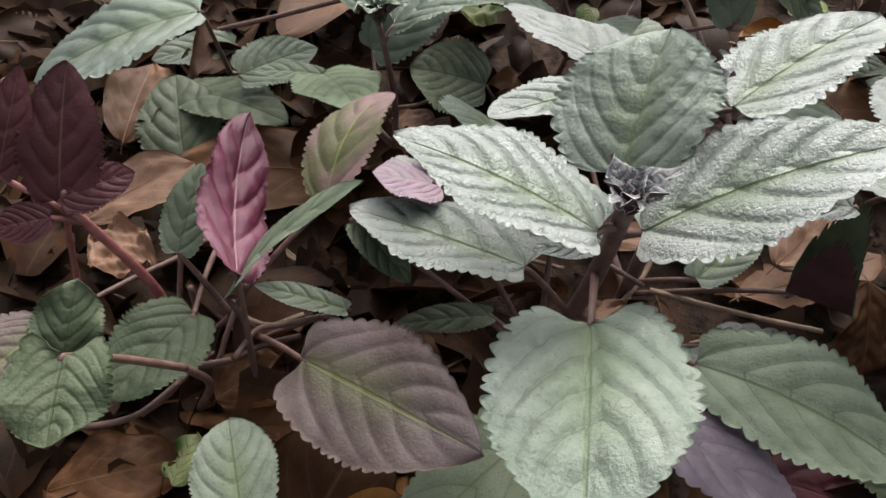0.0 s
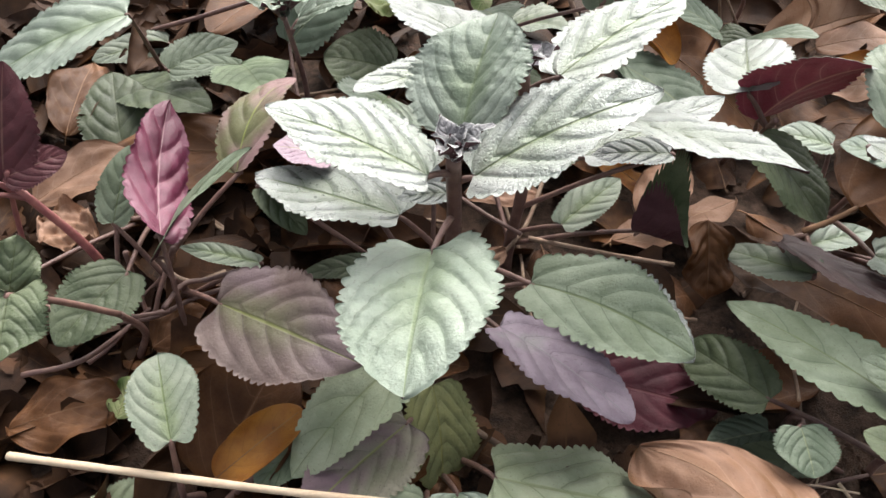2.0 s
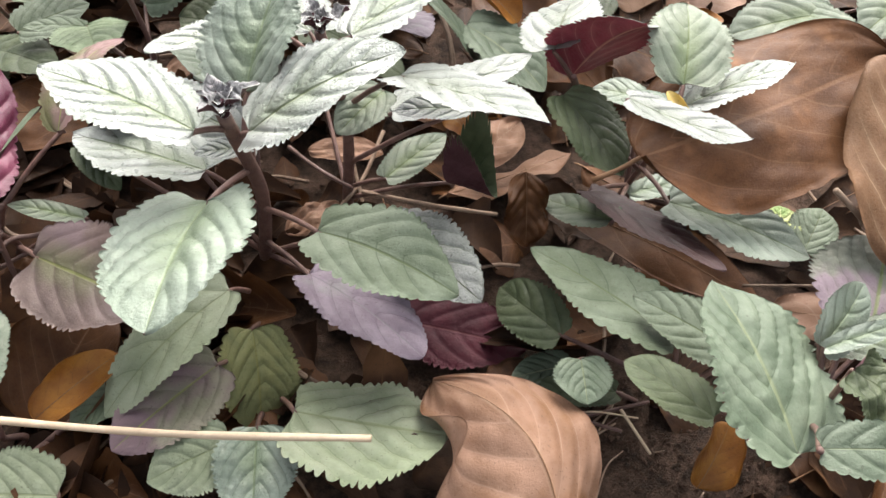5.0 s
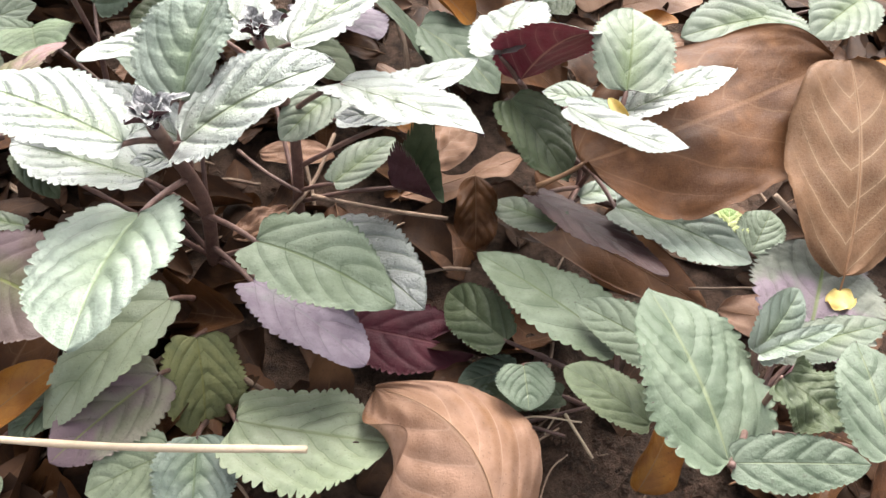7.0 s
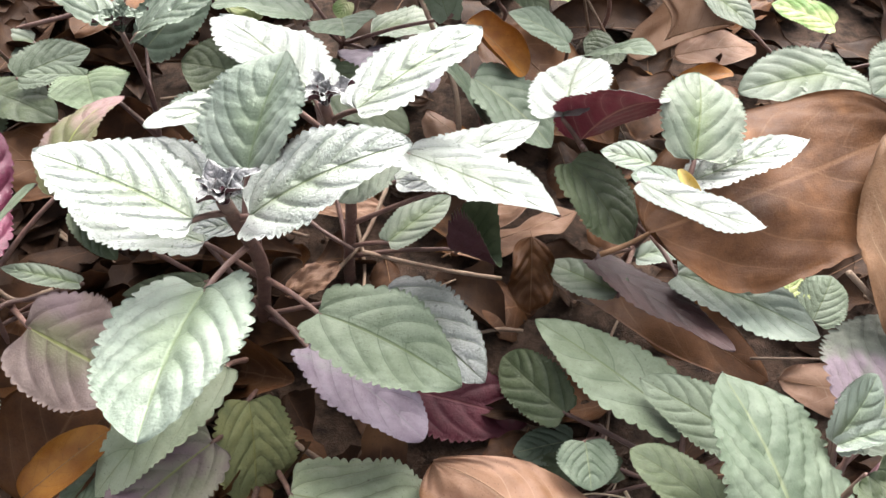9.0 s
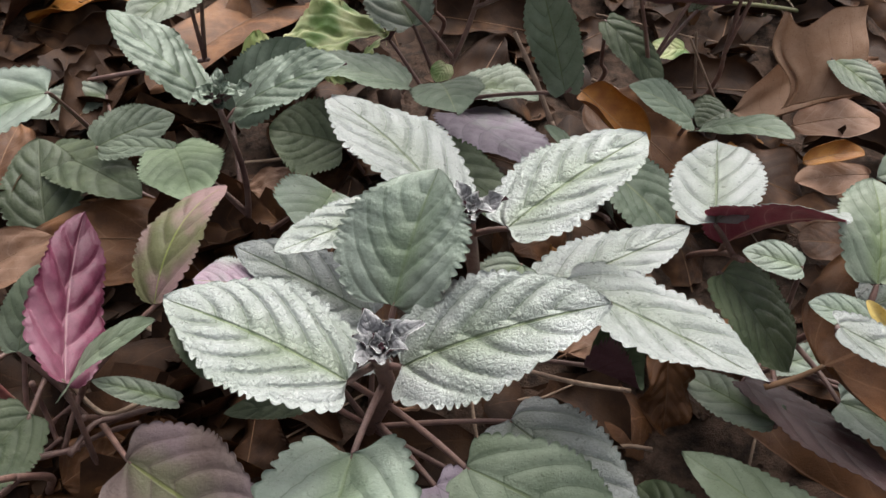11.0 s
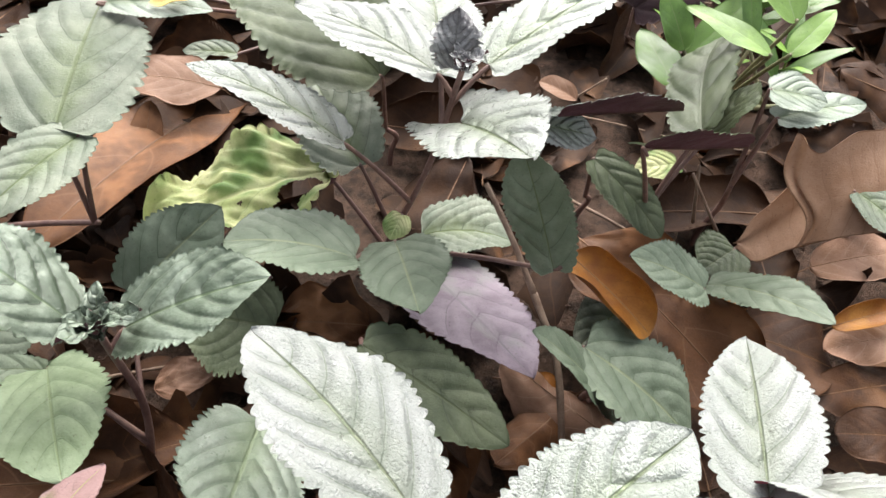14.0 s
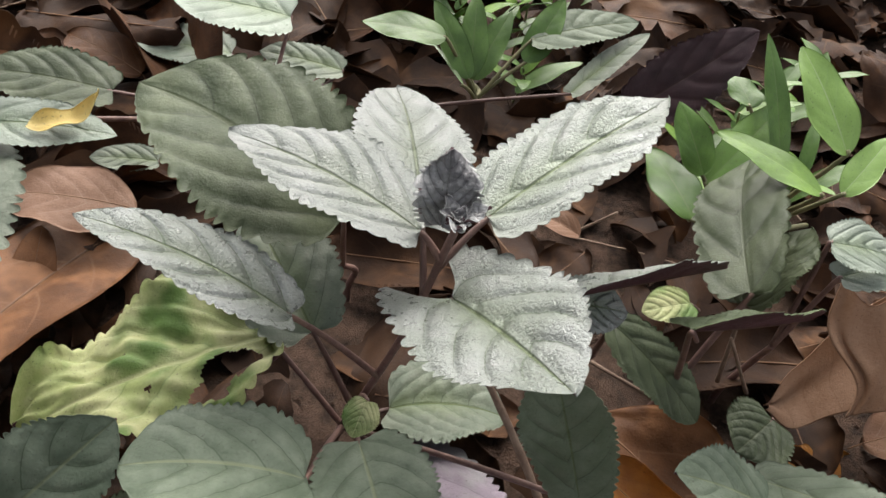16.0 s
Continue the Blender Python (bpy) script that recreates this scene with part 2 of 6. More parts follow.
SKIN = {
    "silver": leaf_material("silver_leaf", (0.427, 0.451, 0.43), (0.298, 0.329, 0.29), (0.107, 0.142, 0.0882), (0.167, 0.214, 0.0992), 0.30, 0.6, 0.42, 0.95, through_light=0.12, dusty=0.25, fine=1.1, relief=1.5, grain=0.22, core=(0.222, 0.263, 0.183)),
    "white": leaf_material("pale_silver_leaf", (0.376, 0.395, 0.379), (0.282, 0.308, 0.28), (0.112, 0.141, 0.1), (0.15, 0.182, 0.1), 0.31, 0.6, 0.28, 0.95, through_light=0.12, dusty=0.3, fine=1.1, relief=1.5, grain=0.22, core=(0.226, 0.257, 0.201)),
    # Sage also dresses a silver leaf in shade, its darker tone held in colour.
    "sage": leaf_material("sage_green_leaf", (0.328, 0.383, 0.312), (0.221, 0.277, 0.211), (0.0918, 0.133, 0.0805), (0.176, 0.234, 0.118), 0.32, 0.75, 0.2, 0.7, dusty=0.0, fine=0.7, core=(0.176, 0.239, 0.13)),
    "grey": leaf_material("grey_green_leaf", (0.26, 0.295, 0.221), (0.168, 0.208, 0.148), (0.0656, 0.0916, 0.0506), (0.105, 0.144, 0.0445), 0.45, 0.45, 0.05, 0.7, dusty=0.1, core=(0.156, 0.208, 0.0933)),
    "darksilver": leaf_material("dark_silver_leaf", (0.248, 0.306, 0.233), (0.0903, 0.128, 0.0801), (0.032, 0.0524, 0.0262), (0.146, 0.204, 0.102), 0.32, 1.0, 0.25, 1.0, relief=1.6),
    "green": leaf_material("green_leaf", (0.238, 0.291, 0.204), (0.15, 0.192, 0.12), (0.05, 0.077, 0.0366), (0.121, 0.159, 0.0655), 0.48, 0.38, 0.0, 0.6),
    "light": leaf_material("light_green_leaf", (0.245, 0.311, 0.193), (0.158, 0.213, 0.116), (0.0572, 0.0939, 0.032), (0.143, 0.19, 0.0876), 0.5, 0.38, 0.0, 0.6),
    "midgreen": leaf_material("mid_green_leaf", (0.22, 0.271, 0.193), (0.125, 0.168, 0.11), (0.044, 0.0746, 0.0328), (0.25, 0.29, 0.165), 0.42, 0.45, 0.0, 0.75),
    "pale": leaf_material("pale_lime_leaf", (0.399, 0.448, 0.313), (0.293, 0.347, 0.22), (0.13, 0.173, 0.0807), (0.226, 0.269, 0.135), 0.48, 0.38, 0.0, 0.6),
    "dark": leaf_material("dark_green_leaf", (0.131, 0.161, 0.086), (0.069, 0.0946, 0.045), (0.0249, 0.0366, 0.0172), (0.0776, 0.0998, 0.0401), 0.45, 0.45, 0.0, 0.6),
    "olive": leaf_material("olive_leaf", (0.332, 0.347, 0.148), (0.215, 0.238, 0.106), (0.0845, 0.101, 0.0348), (0.276, 0.276, 0.0919), 0.5, 0.38, 0.0, 0.6),
    "purple": leaf_material("purple_green_leaf", (0.261, 0.196, 0.17), (0.17, 0.12, 0.106), (0.104, 0.068, 0.0643), (0.223, 0.248, 0.068), 0.45, 0.45, 0.0, 0.7, (0.223, 0.16, 0.163), 0.55, fine=0.6, core=(0.17, 0.18, 0.0869)),
    "mauve": leaf_material("mauve_leaf", (0.371, 0.306, 0.363), (0.224, 0.172, 0.218), (0.123, 0.0911, 0.123), (0.247, 0.221, 0.247), 0.42, 0.6, 0.08, 0.6, (0.30, 0.30, 0.29), 0.56),
    "maroon": leaf_material("maroon_leaf", (0.107, 0.023, 0.0291), (0.0653, 0.0131, 0.0169), (0.153, 0.0537, 0.0576), (0.192, 0.0997, 0.0767), 0.5, 0.4, 0.0, 0.5),
    # Brighter maroon: light shining through the raised leaf is put into its colour.
    "maroon_lit": leaf_material("backlit_maroon_leaf", (0.337, 0.0644, 0.092), (0.23, 0.0399, 0.0583), (0.552, 0.261, 0.261), (0.644, 0.337, 0.276), 0.5, 0.4, 0.0, 0.7),
    "magenta": leaf_material("magenta_leaf", (0.212, 0.0465, 0.0932), (0.112, 0.0181, 0.0426), (0.319, 0.12, 0.166), (0.382, 0.184, 0.218), 0.36, 0.6, 0.0, 1.0, (0.27, 0.095, 0.145), 0.57, relief=1.6),
    "pinkgreen": leaf_material("pink_edged_leaf", (0.186, 0.177, 0.0856), (0.118, 0.124, 0.0488), (0.0777, 0.0631, 0.0358), (0.254, 0.295, 0.0711), 0.5, 0.38, 0.0, 0.6, (0.274, 0.168, 0.16), 0.52),
    "pink": leaf_material("pink_patched_leaf", (0.45, 0.30, 0.36), (0.34, 0.24, 0.30), (0.25, 0.12, 0.17), (0.35, 0.33, 0.2), 0.42, 0.7, 0.0, 0.4, (0.40, 0.42, 0.38), 0.55),
    "brownp": leaf_material("brown_purple_leaf", (0.131, 0.0702, 0.0653), (0.0802, 0.0401, 0.0401), (0.0502, 0.0251, 0.0251), (0.12, 0.0602, 0.0502), 0.45, 0.6, 0.0, 0.4),
    "redleaf": leaf_material("crimson_leaf", (0.118, 0.0189, 0.0322), (0.0699, 0.0107, 0.0189), (0.0537, 0.00805, 0.016), (0.139, 0.0375, 0.043), 0.5, 0.4, 0.0, 0.4),
    "dmaroon": leaf_material("dark_maroon_leaf", (0.044, 0.0176, 0.0208), (0.0256, 0.0096, 0.0128), (0.048, 0.024, 0.024), (0.056, 0.028, 0.024), 0.55, 0.4, 0.0, 0.5),
    "greymauve": leaf_material("grey_mauve_leaf", (0.248, 0.261, 0.205), (0.164, 0.179, 0.143), (0.101, 0.115, 0.0729), (0.195, 0.252, 0.0819), 0.5, 0.38, 0.0, 0.5, (0.283, 0.217, 0.251), 0.52),
    "mauvegreen": leaf_material("dull_mauve_green_leaf", (0.333, 0.311, 0.233), (0.227, 0.227, 0.146), (0.151, 0.151, 0.0898), (0.293, 0.333, 0.109), 0.5, 0.38, 0.0, 0.5, (0.259, 0.176, 0.192), 0.5),
    "yellowg": leaf_material("yellowing_leaf", (0.731, 0.748, 0.389), (0.448, 0.528, 0.198), (0.203, 0.291, 0.0852), (0.637, 0.673, 0.344), 0.45, 0.38, 0.0, 0.6, (0.165, 0.291, 0.0702), 0.53),
    "under": leaf_material("leaf_underside", (0.128, 0.056, 0.068), (0.076, 0.028, 0.0384), (0.16, 0.08, 0.08), (0.176, 0.096, 0.08), 0.55, 0.35, 0.0, 0.5),
    "dead": leaf_material("brown_dead_leaf", (0.157, 0.0661, 0.0235), (0.0912, 0.0355, 0.0114), (0.24, 0.124, 0.0623), (0.222, 0.11, 0.0526), 0.5, 0.28, 0.0, 0.55, (0.262, 0.12, 0.0497), 0.6, fine=0.5, relief=0.3),
    "deadtan": leaf_material("tan_dead_leaf", (0.371, 0.221, 0.149), (0.263, 0.144, 0.085), (0.481, 0.319, 0.234), (0.448, 0.283, 0.184), 0.5, 0.28, 0.0, 0.5, (0.23, 0.114, 0.0533), 0.62, fine=0.5, relief=0.15),
    # Tan lightened further: the glow of light from behind sits in this colour.
    "deadtan_backlit": leaf_material("backlit_tan_dead_leaf", (0.47, 0.29, 0.185), (0.35, 0.195, 0.11), (0.29, 0.155, 0.085), (0.448, 0.283, 0.184), 0.42, 0.4, 0.0, 0.6, fine=0.5, relief=0.4),
    "deadvein": leaf_material("veined_tan_dead_leaf", (0.271, 0.143, 0.0722), (0.184, 0.0918, 0.0426), (0.459, 0.312, 0.189), (0.41, 0.271, 0.164), 0.5, 0.3, 0.0, 1.0, fine=0.6, relief=-0.3),
    "deadorange": leaf_material("orange_dead_leaf", (0.437, 0.196, 0.0381), (0.28, 0.106, 0.0186), (0.208, 0.0877, 0.0223), (0.415, 0.219, 0.0664), 0.42, 0.33, 0.0, 0.5, (0.181, 0.0647, 0.0225), 0.6, fine=0.5, relief=0.15),
    "deaddark": leaf_material("dark_dead_leaf", (0.116, 0.0537, 0.0257), (0.0523, 0.0254, 0.014), (0.139, 0.0648, 0.0281), (0.152, 0.0763, 0.0322), 0.55, 0.22, 0.0, 0.5, (0.188, 0.091, 0.0401), 0.6, fine=0.5, relief=0.15),
    # Rotted brown that also stands in for litter lying in shade.
    "scrap": leaf_material("rot_and_shade_scrap", (0.073, 0.0355, 0.0172), (0.0349, 0.0176, 0.0106), (0.0778, 0.0405, 0.0198), (0.0971, 0.0473, 0.023), 0.6, 0.19, 0.0, 0.5, (0.172, 0.0841, 0.0388), 0.62, fine=0.5, relief=0.15),
    "bud": leaf_material("crumpled_young_leaf", (0.40, 0.41, 0.40), (0.17, 0.165, 0.172), (0.05, 0.045, 0.055), (0.2, 0.2, 0.19), 0.38, 0.9, 0.1, 0.8, dusty=0.6, grain=0.3, rim=(0.62, 0.63, 0.61)),
    "grass": leaf_material("bright_green_leaf", (0.236, 0.425, 0.059), (0.13, 0.26, 0.0354), (0.118, 0.236, 0.0354), (0.283, 0.448, 0.106), 0.4, 0.6, 0.0, 0.3, relief=0.15, fine=0.25),
    "grassdark": leaf_material("dark_smooth_leaf", (0.125, 0.245, 0.045), (0.075, 0.16, 0.028), (0.0708, 0.13, 0.0354), (0.142, 0.212, 0.0708), 0.4, 0.6, 0.0, 0.3, relief=0.15, fine=0.25),
    "grasspale": leaf_material("pale_smooth_leaf", (0.25, 0.415, 0.10), (0.175, 0.31, 0.065), (0.177, 0.283, 0.106), (0.33, 0.448, 0.212), 0.4, 0.6, 0.0, 0.3, relief=0.15, fine=0.25),
    "petal": leaf_material("yellow_petal", (0.80, 0.65, 0.25), (0.68, 0.51, 0.16), (0.55, 0.38, 0.14), (0.7, 0.52, 0.22), 0.5, 0.4, 0.0, 0.3, relief=0.15, fine=0.25),
}
STEM = rough_material("plum_stem", (0.105, 0.055, 0.046), (0.19, 0.11, 0.085), 0.5, 220, 0.5, 0.0004, 0.5)
STEMRED = rough_material("red_stem", (0.20, 0.060, 0.062), (0.30, 0.12, 0.10), 0.5, 220, 0.5, 0.0004, 0.5)
STEMGREEN = rough_material("green_stem", (0.13, 0.14, 0.06), (0.22, 0.20, 0.10), 0.5, 220, 0.5, 0.0004, 0.5)
RIB = rough_material("dry_midrib", (0.16, 0.078, 0.036), (0.24, 0.13, 0.065), 0.6, 200, 0.5, 0.0004, 0.4)
TWIG = rough_material("dry_twig", (0.20, 0.13, 0.09), (0.34, 0.25, 0.18), 0.75, 150, 0.8, 0.0006)
TWIGPALE = rough_material("pale_straw", (0.42, 0.32, 0.22), (0.55, 0.44, 0.31), 0.6, 90, 0.5, 0.0004)
SOIL = rough_material("soil", (0.038, 0.026, 0.019), (0.16, 0.10, 0.07), 0.95, 130, 1.0, 0.004, 0.2, (0.17, 0.12, 0.09))


# ---- builders ----
def thing(name, at, label, category, group=""):
    ob = new(name)
    ob.location = at
    ob.empty_display_size = 0.01
    return tagged(ob, label, category, group)


def put(name, data, parent=None, world_matrix=None):
    ob = new(name, data)
    m = world_matrix or Matrix()
    if parent is not None:
        ob.parent = parent
        up = parent.matrix_basis if parent.parent is None else parent.parent.matrix_basis @ parent.matrix_basis
        m = up.inverted() @ m
    ob.matrix_basis = m
    return ob


def mesh_of(name, verts, faces, mats, slots=None, uvs=None, smooth=True, course=None):
    me = bpy.data.meshes.new(name)
    me.from_pydata([tuple(p) for p in verts], [], faces)
    for m in mats:
        me.materials.append(m)
    if slots is not None:
        me.polygons.foreach_set("material_index", np.array(slots, dtype=np.int32))
    for title, table in (("UVMap", uvs), ("Veins", course)):
        if table is None:
            continue
        layer = me.uv_layers.new(name=title)
        index = np.empty(len(me.loops), dtype=np.int32)
        me.loops.foreach_get("vertex_index", index)
        layer.data.foreach_set("uv", np.asarray(table, dtype=np.float32)[index].ravel())
    me.polygons.foreach_set("use_smooth", np.full(len(me.polygons), smooth))
    me.update()
    return me


def leaf_mesh(name, skin, length, width, bend=0.05, fold=0.1, rng=None, peak=0.40, heart=0.09, teeth=20, tooth=0.052, pucker=1.0,
              twist=0.0, curl=0.0, wave=0.05, under="under", fine=True, tipcurl=0.0, hole=None, ragged=0.0, left=1.0, right=1.0, roll=0.0, veins=None, crumple=0.0, sharp=0.5, lip=0.0, lip_at=0.34, lip_side=-1, sweep=0.0):
    """A solid leaf along +x: arched by bend, creased along the rib by fold, quilted between its veins, with a toothed margin."""
    rng = rng or random.Random(1)
    nu, nv = (181, 73) if hole or lip else (127, 23) if fine else (37, 9)
    a = sharp
    b = a * (1 - peak) / peak
    top = peak ** a * (1 - peak) ** b
    U, V = np.meshgrid(np.linspace(0, 1, nu), np.linspace(-1, 1, nv), indexing="ij")
    U = 0.7 * U + 0.3 * U ** 2
    V = np.sign(V) * np.abs(V) ** 0.85
    S = np.abs(V)
    half = width / 2 * (np.clip(U, 1e-4, 1) ** a * np.clip(1 - U, 1e-4, 1) ** b / top)
    p0, p1, p2 = rng.uniform(0, 6.3), rng.uniform(0, 6.3), rng.uniform(0, 6.3)
    edge = np.clip((S - 0.72) / 0.28, 0, 1) ** 2
    ph = U * teeth + 0.45 * np.sin(U * 9 + p0) + 0.22 * np.sin(U * 23 + p1) + np.where(V > 0, 0.4, 0.0)
    saw = ph - np.floor(ph)
    bite = np.sin(math.pi * saw ** 0.75) ** 0.85
    deep = tooth * (1 + 0.35 * np.sin(np.floor(ph) * 2.4 + p2))
    half = half * (1 - deep * 2.4 * edge * (1 - np.clip(bite, 0, 1)) * (1 - 0.4 * U))
    half = half * (1 + 0.04 * np.sin(U * 7 + p1 + np.where(V > 0, 1.7, 0)) + ragged * np.sin(U * 31 + p2) * np.sin(U * 13 + p1))
    x = length * (U - heart * S ** 2 * U / 0.075 * np.exp(1 - U / 0.075))
    y = half * V
    veins = veins or rng.uniform(4.5, 5.6)
    off = np.abs(y) / (width / 2)
    ahead = min(width / length, 1.0) / 2 * (0.30 * off + 0.40 * S + 0.85 * off * S)
    phi = (U - ahead) * veins + np.where(V > 0, rng.uniform(0.1, 0.5), 0.0) + 0.06 * np.sin(U * 8 + p1 + V * 2)
    fade = np.sin(math.pi * np.clip(U * 0.94 + 0.03, 0, 1)) ** 0.6 * np.clip((1.02 - U) * 4, 0, 1)
    gap = np.abs(phi - np.round(phi))
    cell = 0.7 * np.sin(math.pi * phi) ** 2 + 0.3 * (1 - np.exp(-(gap / 0.09) ** 2))
    quilt = pucker * 0.021 * width * cell * np.clip(S * 5, 0, 1) * fade * (1 - 0.5 * S ** 3)
    rib = -0.010 * width * np.exp(-(S / 0.07) ** 2) * pucker
    z = 4 * bend * length * U * (1 - U) + fold * np.abs(y) * (1 - 0.35 * S)
    z += curl * (y ** 2) / max(width, 1e-6) + quilt + rib
    z += 0.006 * pucker * width * np.sin(U * 37 + 3 * np.sin(V * 5 + p0)) * np.sin(V * 9 + p1 + 5 * U) * np.clip(S * 4, 0, 1) * fade
    z += wave * width * S ** 2 * 0.5 * np.sin(U * 11 + p2 + np.where(V > 0, 2.1, 0))
    z += 0.35 * tooth * width * 0.12 * edge * np.sin(U * teeth * 6.283)
    z += tipcurl * length * np.clip((U - 0.55) / 0.45, 0, 1) ** 2
    if crumple:
        z += crumple * width * (np.sin(U * 8 + 3 * V + p0) * np.sin(V * 4 - 5 * U + p1) + 0.6 * np.sin(U * 17 - 4 * V + p2) * np.sin(V * 7 + 6 * U + p0) + 0.35 * np.sin(U * 33 + 9 * V) * np.sin(V * 15 + p1)) * np.clip(S * 3 + 0.25, 0, 1)
    if twist:
        ang = twist * (U - 0.3)
        y, z = y * np.cos(ang) - z * np.sin(ang), y * np.sin(ang) + z * np.cos(ang)
    y = y * np.where(V > 0, left, right)
    if roll:
        R = width / 2 / abs(roll)
        a = np.abs(y) / R
        keep = np.where(V > 0, 1.0 if left >= right else 0.35, 1.0 if right >= left else 0.35)
        a = a * keep + 1e-6
        y, z = np.sign(y) * np.abs(y) * np.sin(a) / a, z + np.sign(roll) * np.abs(y) * (1 - np.cos(a)) / a
    if lip:
        over = V * lip_side > 0
        w = np.exp(-((U - lip_at) / 0.15) ** 2) * over
        y0, r = 0.40 * half, lip * width
        e = np.clip(np.abs(y) - y0, 0, None)
        y = np.where(over, lip_side * ((1 - w) * np.abs(y) + w * np.where(e > 0, y0 + r * np.sin(e / r), np.abs(y))), y)
        z = z + w * np.where(e > 0, r * (1 - np.cos(e / r)), 0.0)
    if sweep:
        y = y + sweep * length * 4 * U * (1 - U)
    P = np.stack([x, y, z], -1)
    du, dv = np.gradient(P, axis=0), np.gradient(P, axis=1)
    n = np.cross(du, dv)
    n /= np.maximum(np.linalg.norm(n, axis=-1, keepdims=True), 1e-9)
    thick = 0.00030 * (1 - 0.6 * S)[..., None]
    low = P - n * thick
    verts = np.concatenate([P.reshape(-1, 3), low.reshape(-1, 3)])
    uv = np.stack([U, V * 0.5 + 0.5], -1).reshape(-1, 2)
    uvs = np.concatenate([uv, uv])
    course = np.stack([phi, S], -1).reshape(-1, 2)
    course = np.concatenate([course, course])
    faces, slots, off = [], [], nu * nv

    def gone(i, j):
        if hole is None:
            return False
        for hu, hv, hr in hole:
            if ((U[i, j] - hu) ** 2 * 1.6 + (V[i, j] - hv) ** 2 * 0.4) < hr ** 2 * (1 + 0.30 * math.sin(25 * U[i, j] + 9 * V[i, j]) + 0.2 * math.sin(41 * V[i, j] - 30 * U[i, j])):
                return True
        return False

    for i in range(nu - 1):
        for j in range(nv - 1):
            if gone(i, j):
                continue
            q = (i * nv + j, (i + 1) * nv + j, (i + 1) * nv + j + 1, i * nv + j + 1)
            faces.append(q)
            slots.append(0)
            faces.append(tuple(k + off for k in reversed(q)))
            slots.append(1)
    for i in range(nu - 1):
        for j, flip in ((0, True), (nv - 1, False)):
            q = (i * nv + j, (i + 1) * nv + j, (i + 1) * nv + j + off, i * nv + j + off)
            if gone(i, min(j, nv - 2)):
                continue
            faces.append(tuple(reversed(q)) if not flip else q)
            slots.append(0)
    return mesh_of(name, verts, faces, [SKIN[skin], SKIN[under]], slots, uvs, course=course)


def smooth_line(points, steps):
    pts = [Vector(p) for p in points]
    pts = [pts[0] * 2 - pts[1]] + pts + [pts[-1] * 2 - pts[-2]]
    out = []
    for i in range(1, len(pts) - 2):
        p0, p1, p2, p3 = pts[i - 1:i + 3]
        for k in range(steps):
            t = k / steps
            out.append(0.5 * ((2 * p1) + (p2 - p0) * t + (2 * p0 - 5 * p1 + 4 * p2 - p3) * t * t + (3 * p1 - p0 - 3 * p2 + p3) * t ** 3))
    out.append(pts[-2])
    return out


def tube_mesh(name, points, r0, r1, mat, sides=8, steps=6, lumpy=0.12, seed=0):
    line = smooth_line(points, steps)
    rng = random.Random(seed)
    verts, faces = [], []
    side = Vector((0.31, 0.77, 0.55))
    for i, p in enumerate(line):
        d = (line[min(i + 1, len(line) - 1)] - line[max(i - 1, 0)]).normalized()
        s = (side - d * side.dot(d)).normalized()
        side = s
        w = d.cross(s)
        r = r0 + (r1 - r0) * i / (len(line) - 1)
        r *= 1 + lumpy * (rng.random() - 0.5)
        for k in range(sides):
            a = 2 * math.pi * k / sides
            verts.append(p + (s * math.cos(a) + w * math.sin(a)) * r)
    for i in range(len(line) - 1):
        for k in range(sides):
            faces.append((i * sides + k, i * sides + (k + 1) % sides, (i + 1) * sides + (k + 1) % sides, (i + 1) * sides + k))
    faces.append(tuple(reversed(range(sides))))
    faces.append(tuple(range(len(verts) - sides, len(verts))))
    return mesh_of(name, verts, faces, [mat])


def frame_of(base, tip, normal):
    base, tip = Vector(base), Vector(tip)
    x = (tip - base).normalized()
    z = Vector(normal)
    z = (z - x * z.dot(x)).normalized()
    y = z.cross(x)
    m = Matrix((x, y, z)).transposed().to_4x4()
    m.translation = base
    return m, (tip - base).length


def plant(label, foot, crown, radius=0.0012, mat=None, group="waffle plants", via=None, stem=True):
    """A plant: an Empty at its foot with a stem up to its crown."""
    ob = thing("waffle_plant", foot, label, "plant", group)
    foot, crown = Vector(foot), Vector(crown)
    mid = Vector(via) if via else foot.lerp(crown, 0.5) + Vector((0.004, 0.003, 0.0))
    line = [foot - Vector((0, 0, 0.012)), foot, mid, crown]
    ob["height"] = crown.z
    if stem:
        put("stem", tube_mesh("stem", [p - foot for p in line], radius * 1.25, radius * 0.85, mat or STEM, 9, 8, 0.1), ob, Matrix.Translation(foot))
    return ob, [foot, mid, crown], mat or STEM


